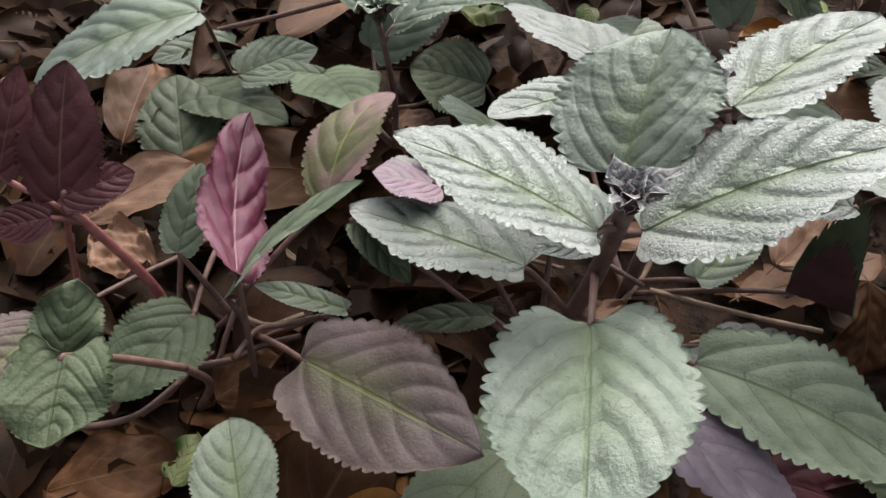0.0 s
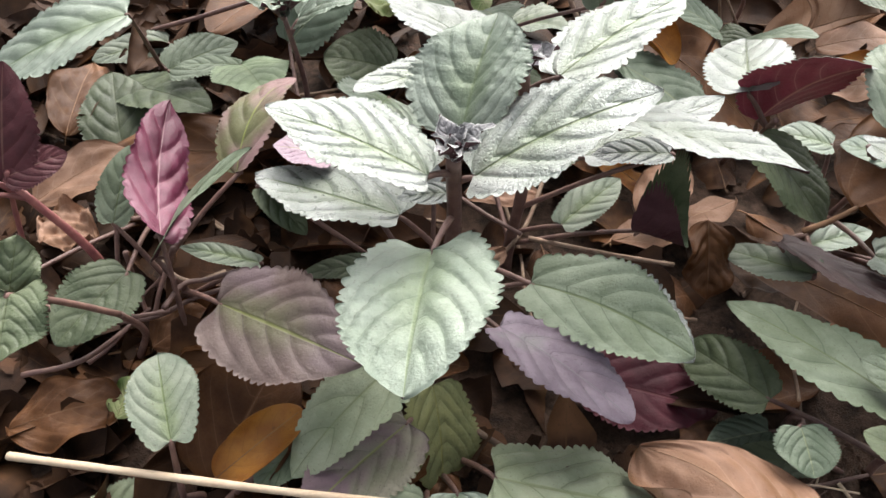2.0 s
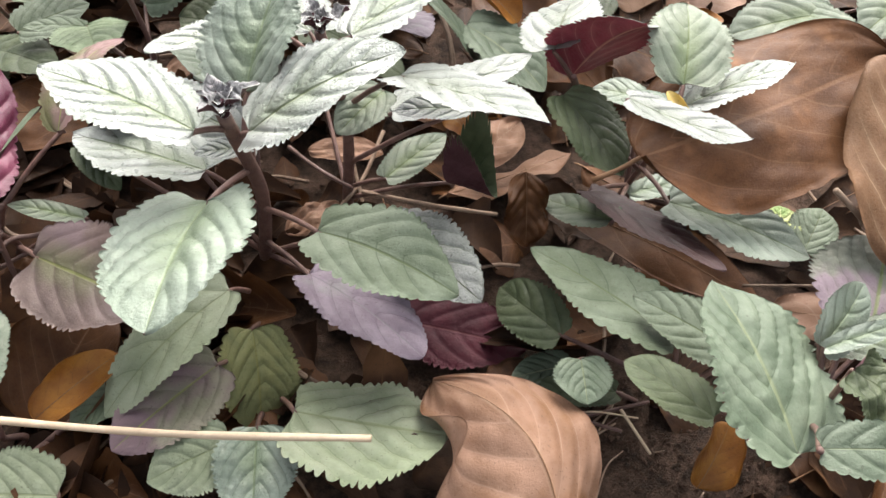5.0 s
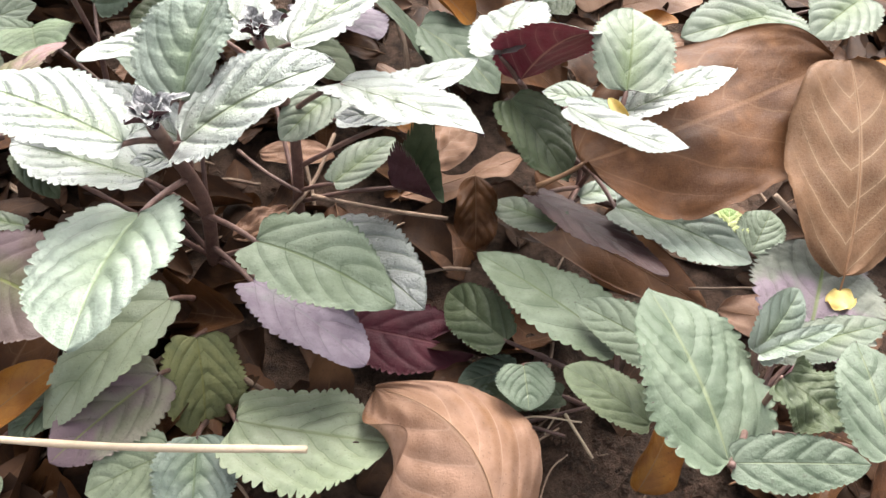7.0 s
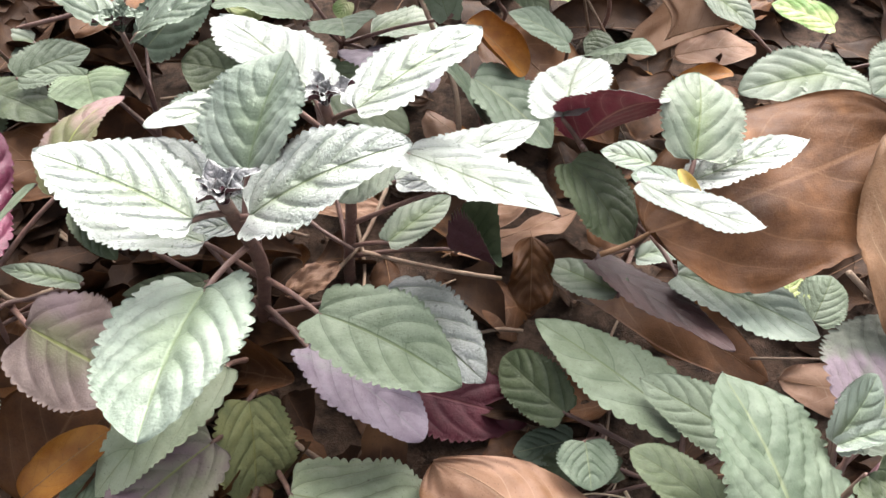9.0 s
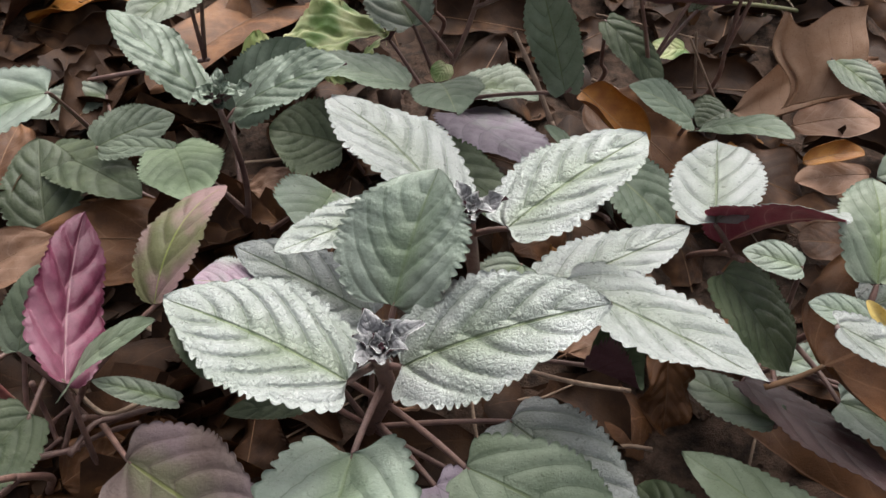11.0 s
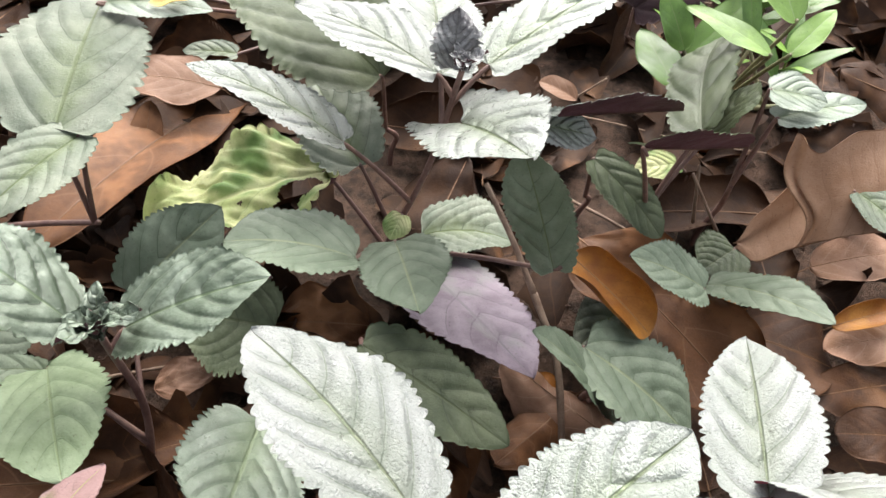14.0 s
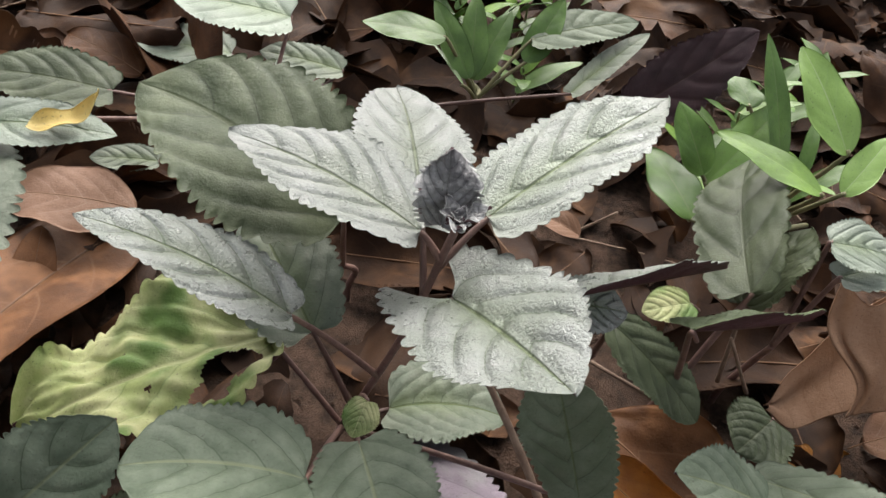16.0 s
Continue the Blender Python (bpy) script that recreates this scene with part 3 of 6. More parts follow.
def leaf(owner, skin, base, tip, normal, width, bend=0.05, fold=0.1, seed=0, label="", petiole=0.00095, joint=None, lift=0.0, **shape):
    """A leaf of a plant, with its stalk to the stem."""
    ob, line, mat = owner
    m, length = frame_of(base, tip, normal)
    part = put("leaf", leaf_mesh("leaf", skin, length, width, bend, fold, random.Random(seed), **shape), ob, m)
    if label:
        part["label"] = label
    b = Vector(base)
    if joint is None:
        flat = (b - line[2]).to_2d().length
        z = min(line[2].z - 0.001, max(line[0].z + 0.004, b.z - 0.9 * flat))
        k = max(0.05, min(1.0, (z - line[0].z) / max(1e-5, line[2].z - line[0].z)))
        joint = line[0].lerp(line[1], k * 2) if k < 0.5 else line[1].lerp(line[2], k * 2 - 1)
    joint = Vector(joint)
    aside = m.inverted() @ joint
    if aside.x > 0.0 and aside.z > -0.25 * length:
        back = (b - Vector(tip)).normalized() * 0.012
        joint = Vector((b.x + back.x, b.y + back.y, min(0.0, b.z - 0.01)))
    if petiole and (joint - b).length > 0.003:
        inv = m.inverted()
        inner = m @ Vector((length * 0.04, 0, -petiole * 2.4 - 0.03 * width + 4 * bend * length * 0.038))
        mid = joint.lerp(b, 0.55) + Vector((0, 0, 0.02 * (joint - b).length + lift))
        pts = [inv @ p for p in (joint, mid, b + (m.to_3x3() @ Vector((0, 0, -petiole * 0.8))), inner)]
        put("petiole", tube_mesh("petiole", pts, petiole * 1.15, petiole * 0.65, mat, 7, 6, 0.1, seed), part, m)
    return part


def dead_leaf(skin, base, tip, normal, width, label, seed=0, ribbed=True, **shape):
    args = dict(bend=0.06, fold=0.05, teeth=6, tooth=0.012, pucker=0.25, wave=0.12, heart=0.0, under=skin, peak=0.48)
    args.update(shape)
    m, length = frame_of(base, tip, normal)
    ob = new("dead_leaf", leaf_mesh("dead_leaf", skin, length, width, rng=random.Random(seed), **args))
    ob.matrix_basis = m
    line = []
    for k in range(9):
        u = k / 8 * 0.97
        z = 4 * args["bend"] * length * u * (1 - u) + args.get("tipcurl", 0.0) * length * max(0.0, (u - 0.55) / 0.45) ** 2
        a = args.get("twist", 0.0) * (u - 0.3)
        line.append((length * u, args.get("sweep", 0.0) * length * 4 * u * (1 - u) - z * math.sin(a), z * math.cos(a)))
    if ribbed:
        put("midrib", tube_mesh("midrib", [(-0.08 * length, 0, -0.004)] + line, length * 0.0045, length * 0.0012, RIB, 6, 3, 0.1, seed), ob, m)
    else:
        put("stalk", tube_mesh("stalk", [(-0.16 * length, 0.01 * length, -0.006), (-0.07 * length, 0, -0.003), line[0]], length * 0.010, length * 0.007, RIB, 6, 3, 0.1, seed), ob, m)
    return tagged(ob, label, "leaf", "fallen leaves")


def petal(skin, base, tip, normal, width, label, seed=0, **shape):
    """A fallen petal or flake, smooth at its rim."""
    args = dict(bend=0.05, fold=0.1, teeth=4, tooth=0.02, pucker=0.2, wave=0.3, heart=0.0, under=skin, peak=0.5, fine=False)
    args.update(shape)
    m, length = frame_of(base, tip, normal)
    ob = new("petal", leaf_mesh("petal", skin, length, width, rng=random.Random(seed), **args))
    ob.matrix_basis = Matrix.Translation((0, 0, 0.002)) @ m
    return tagged(ob, label, "petal")


def bud(owner, at, size, skin="bud", count=9, seed=0):
    """The tuft of young crumpled leaves at a plant's crown."""
    rng = random.Random(seed)
    ob = owner[0]
    at = Vector(at)
    for k in range(count):
        a = 2.4 * k + rng.uniform(-0.3, 0.3)
        lean = 0.2 + 0.13 * k
        d = Vector((math.cos(a) * lean, math.sin(a) * lean, 1.0)).normalized()
        n = Vector((-math.cos(a), -math.sin(a), lean + 0.2))
        s = size * (0.55 + 0.09 * k)
        m, length = frame_of(at, at + d * s, n)
        put("young_leaf", leaf_mesh("young_leaf", skin, length, s * 0.62, 0.08, 0.5, rng, teeth=9, tooth=0.13, pucker=3.2, wave=0.35, fine=False, heart=0.0), ob, m)


def shoot(label, foot, tall, count, seed):
    """A small upright shoot with smooth narrow leaves set round its stem."""
    rng = random.Random(seed)
    top = (foot[0] + rng.uniform(-0.006, 0.006), foot[1] - 0.004, foot[2] + tall)
    owner = plant(label, foot, top, mat=STEMGREEN, radius=0.0007, group="green shoots")
    for k in range(count):
        f = 0.35 + 0.65 * k / max(1, count - 1)
        base = Vector(foot).lerp(Vector(top), f)
        a, size = 2.4 * k + rng.uniform(-0.4, 0.4), rng.uniform(0.020, 0.034) * (1.15 - 0.35 * f)
        rise = rng.uniform(0.3, 0.9)
        tip = base + Vector((math.cos(a), math.sin(a), rise)) * size
        leaf(owner, rng.choice(("grassdark", "grassdark", "grass")), tuple(base), tuple(tip), (-math.cos(a) * rise, -math.sin(a) * rise, 1.0), size * rng.uniform(0.30, 0.42),
             rng.uniform(0.02, 0.10), 0.12, seed + k, petiole=0, heart=0, teeth=3, tooth=0.004, pucker=0.2, wave=0.08, under="grassdark", fine=False)


def twig(points, r0, r1, label, mat=TWIG, seed=0, name="twig"):
    at = Vector(points[0])
    ob = new(name, tube_mesh(name, [Vector(p) - at for p in points], r0, r1, mat, 8, 7, 0.25, seed))
    ob.location = at
    return tagged(ob, label, "twig", "fallen twigs")


# ---- ground ----
def height(x, y):
    h = 0.007 * noise.noise(Vector((x * 9, y * 9, 0.3))) + 0.0035 * noise.noise(Vector((x * 40, y * 40, 1.7)))
    if abs(x) < 1.5 and abs(y) < 1.5:
        h += 0.0018 * noise.noise(Vector((x * 130, y * 130, 4.2)))
    return h - 0.008


def ground():
    def axis(lo, hi, n, far):
        inner = list(np.linspace(lo, hi, n))
        outer = [0.1, 0.25, 0.6, 1.5, 4, 10, 30, 100, far]
        return [lo - d for d in reversed(outer)] + inner + [hi + d for d in outer]
    xs, ys = axis(-0.45, 0.5, 240, 400.0), axis(-0.3, 0.95, 300, 400.0)
    verts = [(x, y, height(x, y)) for x in xs for y in ys]
    ny = len(ys)
    faces = [(i * ny + j, (i + 1) * ny + j, (i + 1) * ny + j + 1, i * ny + j + 1) for i in range(len(xs) - 1) for j in range(ny - 1)]
    ob = new("ground", mesh_of("ground", verts, faces, [SOIL]))
    tagged(ob, "dark crumbly bare soil under leaf litter", "soil", kind="structure")


ground()

# ---- plants ----
p_main = plant("waffle plant with silvery puckered leaves round a dark bud", (-0.0606, -0.0310, 0.0000), (-0.0546, -0.0640, 0.1007), radius=0.0024)
leaf(p_main, "silver", (-0.0608, -0.0711, 0.1015), (-0.1017, -0.0580, 0.1108), (0.251, 0.103, 0.962), 0.0335, 0.036, 0.16, 798, peak=0.39, heart=0.09, pucker=1.3)
leaf(p_main, "silver", (-0.0491, -0.0616, 0.0929), (-0.0057, -0.0614, 0.1208), (-0.536, -0.117, 0.836), 0.0316, 0.058, 0.18, 805, peak=0.39, heart=0.09, pucker=1.3)
# Silver kind turned from the light; the sage skin carries its shade.
leaf(p_main, "sage", (-0.0523, -0.0447, 0.0937), (-0.0425, -0.0167, 0.1148), (-0.513, -0.396, 0.762), 0.0387, 0.041, 0.41, 812, peak=0.41, heart=0.09)
leaf(p_main, "silver", (-0.0700, -0.0447, 0.0616), (-0.1182, -0.0254, 0.0595), (0.040, 0.208, 0.977), 0.0340, 0.011, 0.14, 833, peak=0.39, heart=0.09, pucker=1.3)
leaf(p_main, "sage", (-0.0596, -0.0795, 0.0832), (-0.0648, -0.1269, 0.0892), (-0.164, 0.141, 0.976), 0.0395, 0.062, 0.17, 854, peak=0.41, heart=0.14, pucker=1.5)
leaf(p_main, "green", (-0.0316, -0.0724, 0.0631), (0.0100, -0.0956, 0.0617), (-0.013, -0.082, 0.997), 0.0312, 0.087, 0.18, 137, peak=0.40, heart=0.09, pucker=1.1)
leaf(p_main, "mauve", (-0.0378, -0.0639, 0.0315), (0.0008, -0.0954, 0.0285), (0.236, 0.198, 0.951), 0.0300, 0.049, 0.12, 151, peak=0.46, heart=0.09)
leaf(p_main, "pale", (-0.0621, -0.0754, 0.0377), (-0.0997, -0.1089, 0.0156), (-0.360, -0.199, 0.912), 0.0280, 0.081, 0.13, 165, peak=0.40, heart=0.09, pucker=.75, joint=(-0.0613, -0.0594, 0.0157))
leaf(p_main, "olive", (-0.0586, -0.0737, 0.0124), (-0.0546, -0.1029, -0.0065), (0.638, -0.355, 0.684), 0.0335, 0.048, 0.08, 172, peak=0.44, heart=0.09, joint=(-0.0592, -0.0577, -0.0060))
leaf(p_main, "pale", (-0.0400, -0.1086, 0.0186), (0.0087, -0.1166, 0.0169), (0.104, 0.438, 0.893), 0.0553, -0.008, -0.17, 179, peak=0.42, heart=0.09, pucker=1.2, hole=((0.78,-0.15,0.025),(0.45,0.5,0.015)), joint=(-0.0480, -0.0926, -0.0034))
leaf(p_main, "white", (-0.0145, -0.0408, 0.0296), (0.0200, -0.0796, 0.0368), (-0.141, 0.057, 0.988), 0.0353, 0.048, 0.14, 823, peak=0.38, heart=0.09, pucker=1.3)
leaf(p_main, "redleaf", (-0.0039, -0.0582, -0.0055), (0.0406, -0.0721, -0.0038), (-0.098, -0.195, 0.976), 0.0316, 0.04, 0.08, 158)
leaf(p_main, "mauvegreen", (-0.0660, -0.0930, 0.0207), (-0.0948, -0.1203, 0.0153), (-0.000, -0.196, 0.981), 0.0298, 0.04, 0.08, 193, joint=(-0.0636, -0.0770, -0.0013))
leaf(p_main, "sage", (-0.0509, -0.1144, 0.0190), (-0.0499, -0.1417, 0.0121), (0.000, -0.243, 0.970), 0.0269, 0.02, 0.08, 200, heart=.05, joint=(-0.0545, -0.0984, -0.0030))
leaf(p_main, "pink", (-0.0939, -0.0163, 0.0619), (-0.1126, -0.0185, 0.0664), (0.212, 0.171, 0.962), 0.0229, 0.013, 0.03, 847, peak=0.41, heart=0.09)
leaf(p_main, "white", (-0.0526, -0.0489, 0.0756), (-0.0699, -0.0517, 0.0749), (0.000, -0.243, 0.970), 0.0080, 0.05, 0.14, 186, pucker=1.3)
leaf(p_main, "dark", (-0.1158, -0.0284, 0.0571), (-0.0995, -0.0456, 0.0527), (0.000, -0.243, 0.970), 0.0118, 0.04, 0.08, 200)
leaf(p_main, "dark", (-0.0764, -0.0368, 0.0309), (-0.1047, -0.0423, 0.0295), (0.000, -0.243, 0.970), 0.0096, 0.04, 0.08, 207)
leaf(p_main, "pale", (-0.0597, -0.1178, 0.0155), (-0.0829, -0.1290, 0.0127), (0.000, -0.243, 0.970), 0.0237, 0.04, 0.08, 879, joint=(-0.0598, -0.1018, -0.0060))
leaf(p_main, "white", (-0.0597, -0.0143, 0.0462), (-0.1027, -0.0055, 0.0673), (0.390, -0.229, 0.892), 0.0253, 0.024, 0.11, 601, peak=0.40, heart=0.09, pucker=1.3)
bud(p_main, (-0.0546, -0.0640, 0.1007), 0.0105, seed=3)
p_back = plant("waffle plant with broad pale silver leaves on a plum stem", (-0.0293, -0.0014, 0.0000), (-0.0330, -0.0140, 0.0940), radius=0.0022)
leaf(p_back, "silver", (-0.0226, -0.0174, 0.0950), (0.0168, 0.0093, 0.1080), (-0.341, 0.046, 0.939), 0.0335, 0.032, 0.14, 819, peak=0.40, heart=0.09, pucker=1.3)
leaf(p_back, "white", (-0.0385, 0.0047, 0.0815), (-0.0788, 0.0522, 0.0810), (0.221, 0.198, 0.955), 0.0398, 0.050, 0.16, 826, peak=0.40, heart=0.09, pucker=1.3)
leaf(p_back, "white", (-0.0068, -0.0315, 0.0903), (0.0343, -0.0671, 0.1017), (0.040, 0.347, 0.937), 0.0338, 0.012, 0.13, 812, peak=0.37, heart=0.09, pucker=1.3, joint=(-0.0270, -0.0050, 0.0560))
leaf(p_back, "white", (-0.0100, -0.0144, 0.0617), (0.0418, 0.0102, 0.0694), (-0.217, 0.154, 0.964), 0.0294, -0.003, 0.10, 819, peak=0.37, heart=0.09, pucker=1.3)
leaf(p_back, "dark", (-0.0507, 0.0758, 0.0397), (-0.0055, 0.0437, 0.0333), (-0.000, -0.196, 0.981), 0.0293, 0.04, 0.08, 847)
leaf(p_back, "grey", (-0.0129, -0.0148, 0.0293), (0.0113, 0.0063, 0.0335), (-0.000, -0.196, 0.981), 0.0160, 0.04, 0.12, 214)
leaf(p_back, "white", (0.0158, -0.0226, 0.0703), (-0.0094, -0.0240, 0.0700), (0.000, -0.243, 0.970), 0.0113, 0.05, 0.14, 158, pucker=1.3)
leaf(p_back, "grey", (-0.0132, -0.0032, 0.0623), (-0.0293, -0.0220, 0.0576), (0.000, -0.243, 0.970), 0.0192, 0.04, 0.12, 165)
leaf(p_back, "dark", (0.0116, -0.0219, 0.0348), (0.0290, -0.0307, 0.0356), (-0.059, -0.030, 0.998), 0.0175, 0.022, 0.04, 172, peak=0.39, heart=0.09, curl=8)
leaf(p_back, "silver", (-0.0504, -0.0077, 0.0929), (-0.0828, -0.0335, 0.0988), (0.037, 0.176, 0.984), 0.0193, 0.004, 0.12, 840, peak=0.41, heart=0.05, pucker=1.3)
bud(p_back, (-0.0330, -0.0140, 0.0940), 0.010, seed=4)
p_left = plant("waffle plant with a broad purple-green leaf near the ground", (-0.1571, -0.0377, 0.0000), (-0.1460, -0.0470, 0.0320))
leaf(p_left, "purple", (-0.1254, -0.0641, 0.0406), (-0.0786, -0.0928, 0.0512), (-0.347, -0.231, 0.909), 0.0363, 0.035, 0.06, 144, peak=0.38, heart=0.09, tooth=.036, pucker=.8, wave=.09)
leaf(p_left, "green", (-0.1524, -0.0411, 0.0354), (-0.1094, -0.0513, 0.0922), (-0.740, 0.080, 0.640), 0.0150, 0.050, 0.10, 896, peak=0.40, heart=0.03)
leaf(p_left, "grey", (-0.1180, -0.0413, 0.0342), (-0.1458, -0.0360, 0.0355), (0.000, -0.243, 0.970), 0.0080, 0.04, 0.12, 214)
p_small = plant("small seedling with one round pale green leaf", (-0.1313, -0.1132, 0.0000), (-0.1313, -0.1132, 0.0100))
leaf(p_small, "grey", (-0.1309, -0.1077, 0.0334), (-0.1415, -0.0800, 0.0353), (0.050, -0.049, 0.998), 0.0208, 0.038, 0.08, 186, peak=0.47, heart=0.12, tooth=.04, joint=(-0.1313, -0.1132, 0.0100))
p_right = plant("waffle plant with large light green leaves near bare soil", (0.0872, -0.0921, 0.0000), (0.0832, -0.1041, 0.0178))
leaf(p_right, "green", (0.0834, -0.0913, 0.0316), (0.0406, -0.0479, 0.0271), (0.010, 0.113, 0.994), 0.0319, 0.032, 0.08, 200, peak=0.35, heart=0.09)
leaf(p_right, "midgreen", (0.1019, -0.1382, 0.0469), (0.0862, -0.0896, 0.0612), (0.447, -0.117, 0.887), 0.0558, 0.052, 0.11, 144, peak=0.38, heart=0.09)
leaf(p_right, "dark", (0.0496, -0.0799, 0.0173), (0.0314, -0.0504, 0.0064), (-0.624, -0.101, 0.774), 0.0222, 0.062, 0.13, 158, peak=0.44, heart=0.09)
leaf(p_right, "dark", (0.0858, -0.1219, 0.0369), (0.0630, -0.1020, 0.0367), (0.076, 0.095, 0.993), 0.0200, 0.051, 0.09, 179, peak=0.43, heart=0.09, petiole=0)
leaf(p_right, "green", (0.1012, -0.0992, 0.0348), (0.0698, -0.0787, 0.0388), (-0.000, -0.196, 0.981), 0.0219, 0.04, 0.08, 193)
p_b1pl = plant("waffle plant with a round white leaf and a raised maroon leaf", (0.0731, 0.0583, -0.0000), (0.0556, -0.0035, 0.0701))
leaf(p_b1pl, "white", (0.0499, 0.0107, 0.0712), (0.0678, 0.0672, 0.0584), (-0.249, 0.288, 0.925), 0.0318, 0.042, 0.14, 805, peak=0.39, heart=0.09, pucker=1.3)
leaf(p_b1pl, "white", (0.0606, 0.0181, 0.0546), (0.0750, -0.0088, 0.0955), (-0.021, 0.832, 0.554), 0.0406, 0.073, 0.29, 812, peak=0.41, heart=0.02, pucker=.6, under="maroon_lit")
leaf(p_b1pl, "grey", (0.0579, 0.1200, 0.0119), (0.0304, 0.0966, 0.0072), (-0.000, -0.196, 0.981), 0.0264, 0.04, 0.12, 165)
p_bplant = plant("waffle plant with toothed grey-green puckered leaves", (0.0889, 0.0043, 0.0000), (0.0888, -0.0217, 0.0736))
leaf(p_bplant, "grey", (0.0908, -0.0163, 0.0770), (0.0984, 0.0203, 0.0856), (0.011, -0.233, 0.972), 0.0314, 0.085, 0.27, 819, peak=0.38, heart=0.09)
leaf(p_bplant, "silver", (0.0916, -0.0186, 0.0694), (0.1297, -0.0113, 0.0831), (-0.368, 0.241, 0.898), 0.0251, 0.018, 0.12, 826, peak=0.40, heart=0.09, pucker=1.3)
leaf(p_bplant, "white", (0.0629, -0.0432, 0.0921), (0.0990, -0.0565, 0.0878), (0.183, 0.187, 0.965), 0.0220, -0.044, 0.10, 833, peak=0.44, heart=0.09, pucker=.6, lift=-.002, veins=4)
leaf(p_bplant, "dark", (0.0540, -0.0000, 0.0592), (0.0750, -0.0268, 0.0428), (0.400, -0.228, 0.888), 0.0340, 0.046, 0.10, 840, peak=0.40, heart=0.09)
leaf(p_bplant, "sage", (0.0938, -0.0321, 0.0350), (0.1397, -0.0574, 0.0331), (0.078, 0.068, 0.995), 0.0314, 0.038, 0.08, 861, peak=0.45, heart=0.09)
leaf(p_bplant, "brownp", (0.0647, -0.0240, 0.0323), (0.1054, -0.0662, 0.0367), (0.226, 0.314, 0.922), 0.0275, 0.010, 0.06, 151, peak=0.42, heart=0.09)
leaf(p_bplant, "grey", (0.0709, -0.0395, 0.0330), (0.0514, -0.0101, 0.0144), (-0.413, 0.276, 0.868), 0.0184, -0.003, 0.07, 179, peak=0.38, heart=0.09)
leaf(p_bplant, "sage", (0.0902, -0.0030, 0.0090), (0.1178, 0.0046, 0.0105), (-0.000, -0.196, 0.981), 0.0121, 0.05, 0.16, 854, pucker=.4, veins=4)
leaf(p_bplant, "sage", (0.0926, 0.0176, 0.0435), (0.0716, 0.0231, 0.0446), (-0.000, -0.196, 0.981), 0.0154, 0.05, 0.16, 847, pucker=.4, veins=4)
leaf(p_bplant, "green", (0.1589, -0.0304, 0.0049), (0.1726, -0.0104, 0.0089), (-0.000, -0.196, 0.981), 0.0219, 0.04, 0.08, 172)
leaf(p_bplant, "yellowg", (0.1510, -0.0225, 0.0065), (0.1542, -0.0090, 0.0092), (-0.000, -0.196, 0.981), 0.0173, 0.04, 0.08, 179)
leaf(p_bplant, "sage", (0.0859, -0.0308, 0.0759), (0.0671, -0.0246, 0.0771), (0.000, -0.196, 0.981), 0.0128, 0.05, 0.14, 522, pucker=.4, veins=4)
p_mag = plant("waffle plant with an upright magenta leaf and pink-edged leaf", (-0.1727, -0.0389, 0.0000), (-0.1480, -0.0360, 0.0350))
leaf(p_mag, "magenta", (-0.1450, -0.0466, 0.0506), (-0.1540, 0.0096, 0.0629), (0.812, 0.003, 0.584), 0.0263, -0.064, 0.02, 882, peak=0.42, heart=0.03, pucker=2.0, wave=.12, crumple=.012)
leaf(p_mag, "pinkgreen", (-0.1260, -0.0205, 0.0557), (-0.1118, 0.0241, 0.0636), (-0.349, -0.056, 0.935), 0.0242, 0.158, 0.10, 889, peak=0.39, heart=0.03)
leaf(p_mag, "green", (-0.1693, -0.0291, 0.0393), (-0.1657, -0.0067, 0.0552), (0.196, -0.588, 0.784), 0.0148, 0.04, 0.08, 882)
p_npl = plant("waffle plant with upright dark maroon leaves on a red stem", (-0.1695, -0.0421, 0.0000), (-0.1860, -0.0420, 0.0660), radius=0.0015, mat=STEMRED)
leaf(p_npl, "maroon", (-0.1894, -0.0415, 0.0695), (-0.1873, -0.0202, 0.0971), (0.196, -0.784, 0.588), 0.0208, 0.04, 0.08, 889)
leaf(p_npl, "maroon", (-0.1881, -0.0416, 0.0707), (-0.1717, -0.0334, 0.0737), (0.105, -0.527, 0.843), 0.0135, 0.04, 0.08, 896)
leaf(p_npl, "maroon", (-0.2024, -0.0414, 0.0762), (-0.1973, -0.0238, 0.0971), (0.287, -0.766, 0.575), 0.0114, 0.04, 0.08, 903)
leaf(p_npl, "maroon", (-0.1905, -0.0458, 0.0673), (-0.2048, -0.0489, 0.0650), (0.000, -0.600, 0.800), 0.0111, 0.04, 0.08, 910)
p_tl = plant("waffle plant with toothed grey-green puckered leaves", (-0.1898, 0.1124, 0.0000), (-0.1938, 0.1004, 0.0151))
leaf(p_tl, "sage", (-0.1886, 0.0719, 0.0604), (-0.2503, 0.0538, 0.0360), (-0.299, -0.228, 0.927), 0.0407, 0.058, 0.12, 931, peak=0.41, heart=0.09)
leaf(p_tl, "grey", (-0.2031, 0.1412, 0.0041), (-0.2397, 0.1267, 0.0012), (-0.000, -0.196, 0.981), 0.0235, 0.04, 0.12, 938)
leaf(p_tl, "green", (-0.1787, 0.0736, 0.0324), (-0.1506, 0.0908, 0.0367), (0.000, -0.243, 0.970), 0.0270, 0.04, 0.08, 945)
p_p2 = plant("waffle plant with dark silvery leaves and a black bud", (-0.1171, 0.0470, 0.0000), (-0.1207, 0.0595, 0.0676))
leaf(p_p2, "darksilver", (-0.1263, 0.0591, 0.0740), (-0.1552, 0.0695, 0.0986), (0.664, 0.083, 0.743), 0.0318, 0.020, 0.07, 903, peak=0.43, heart=0.09, pucker=1.3)
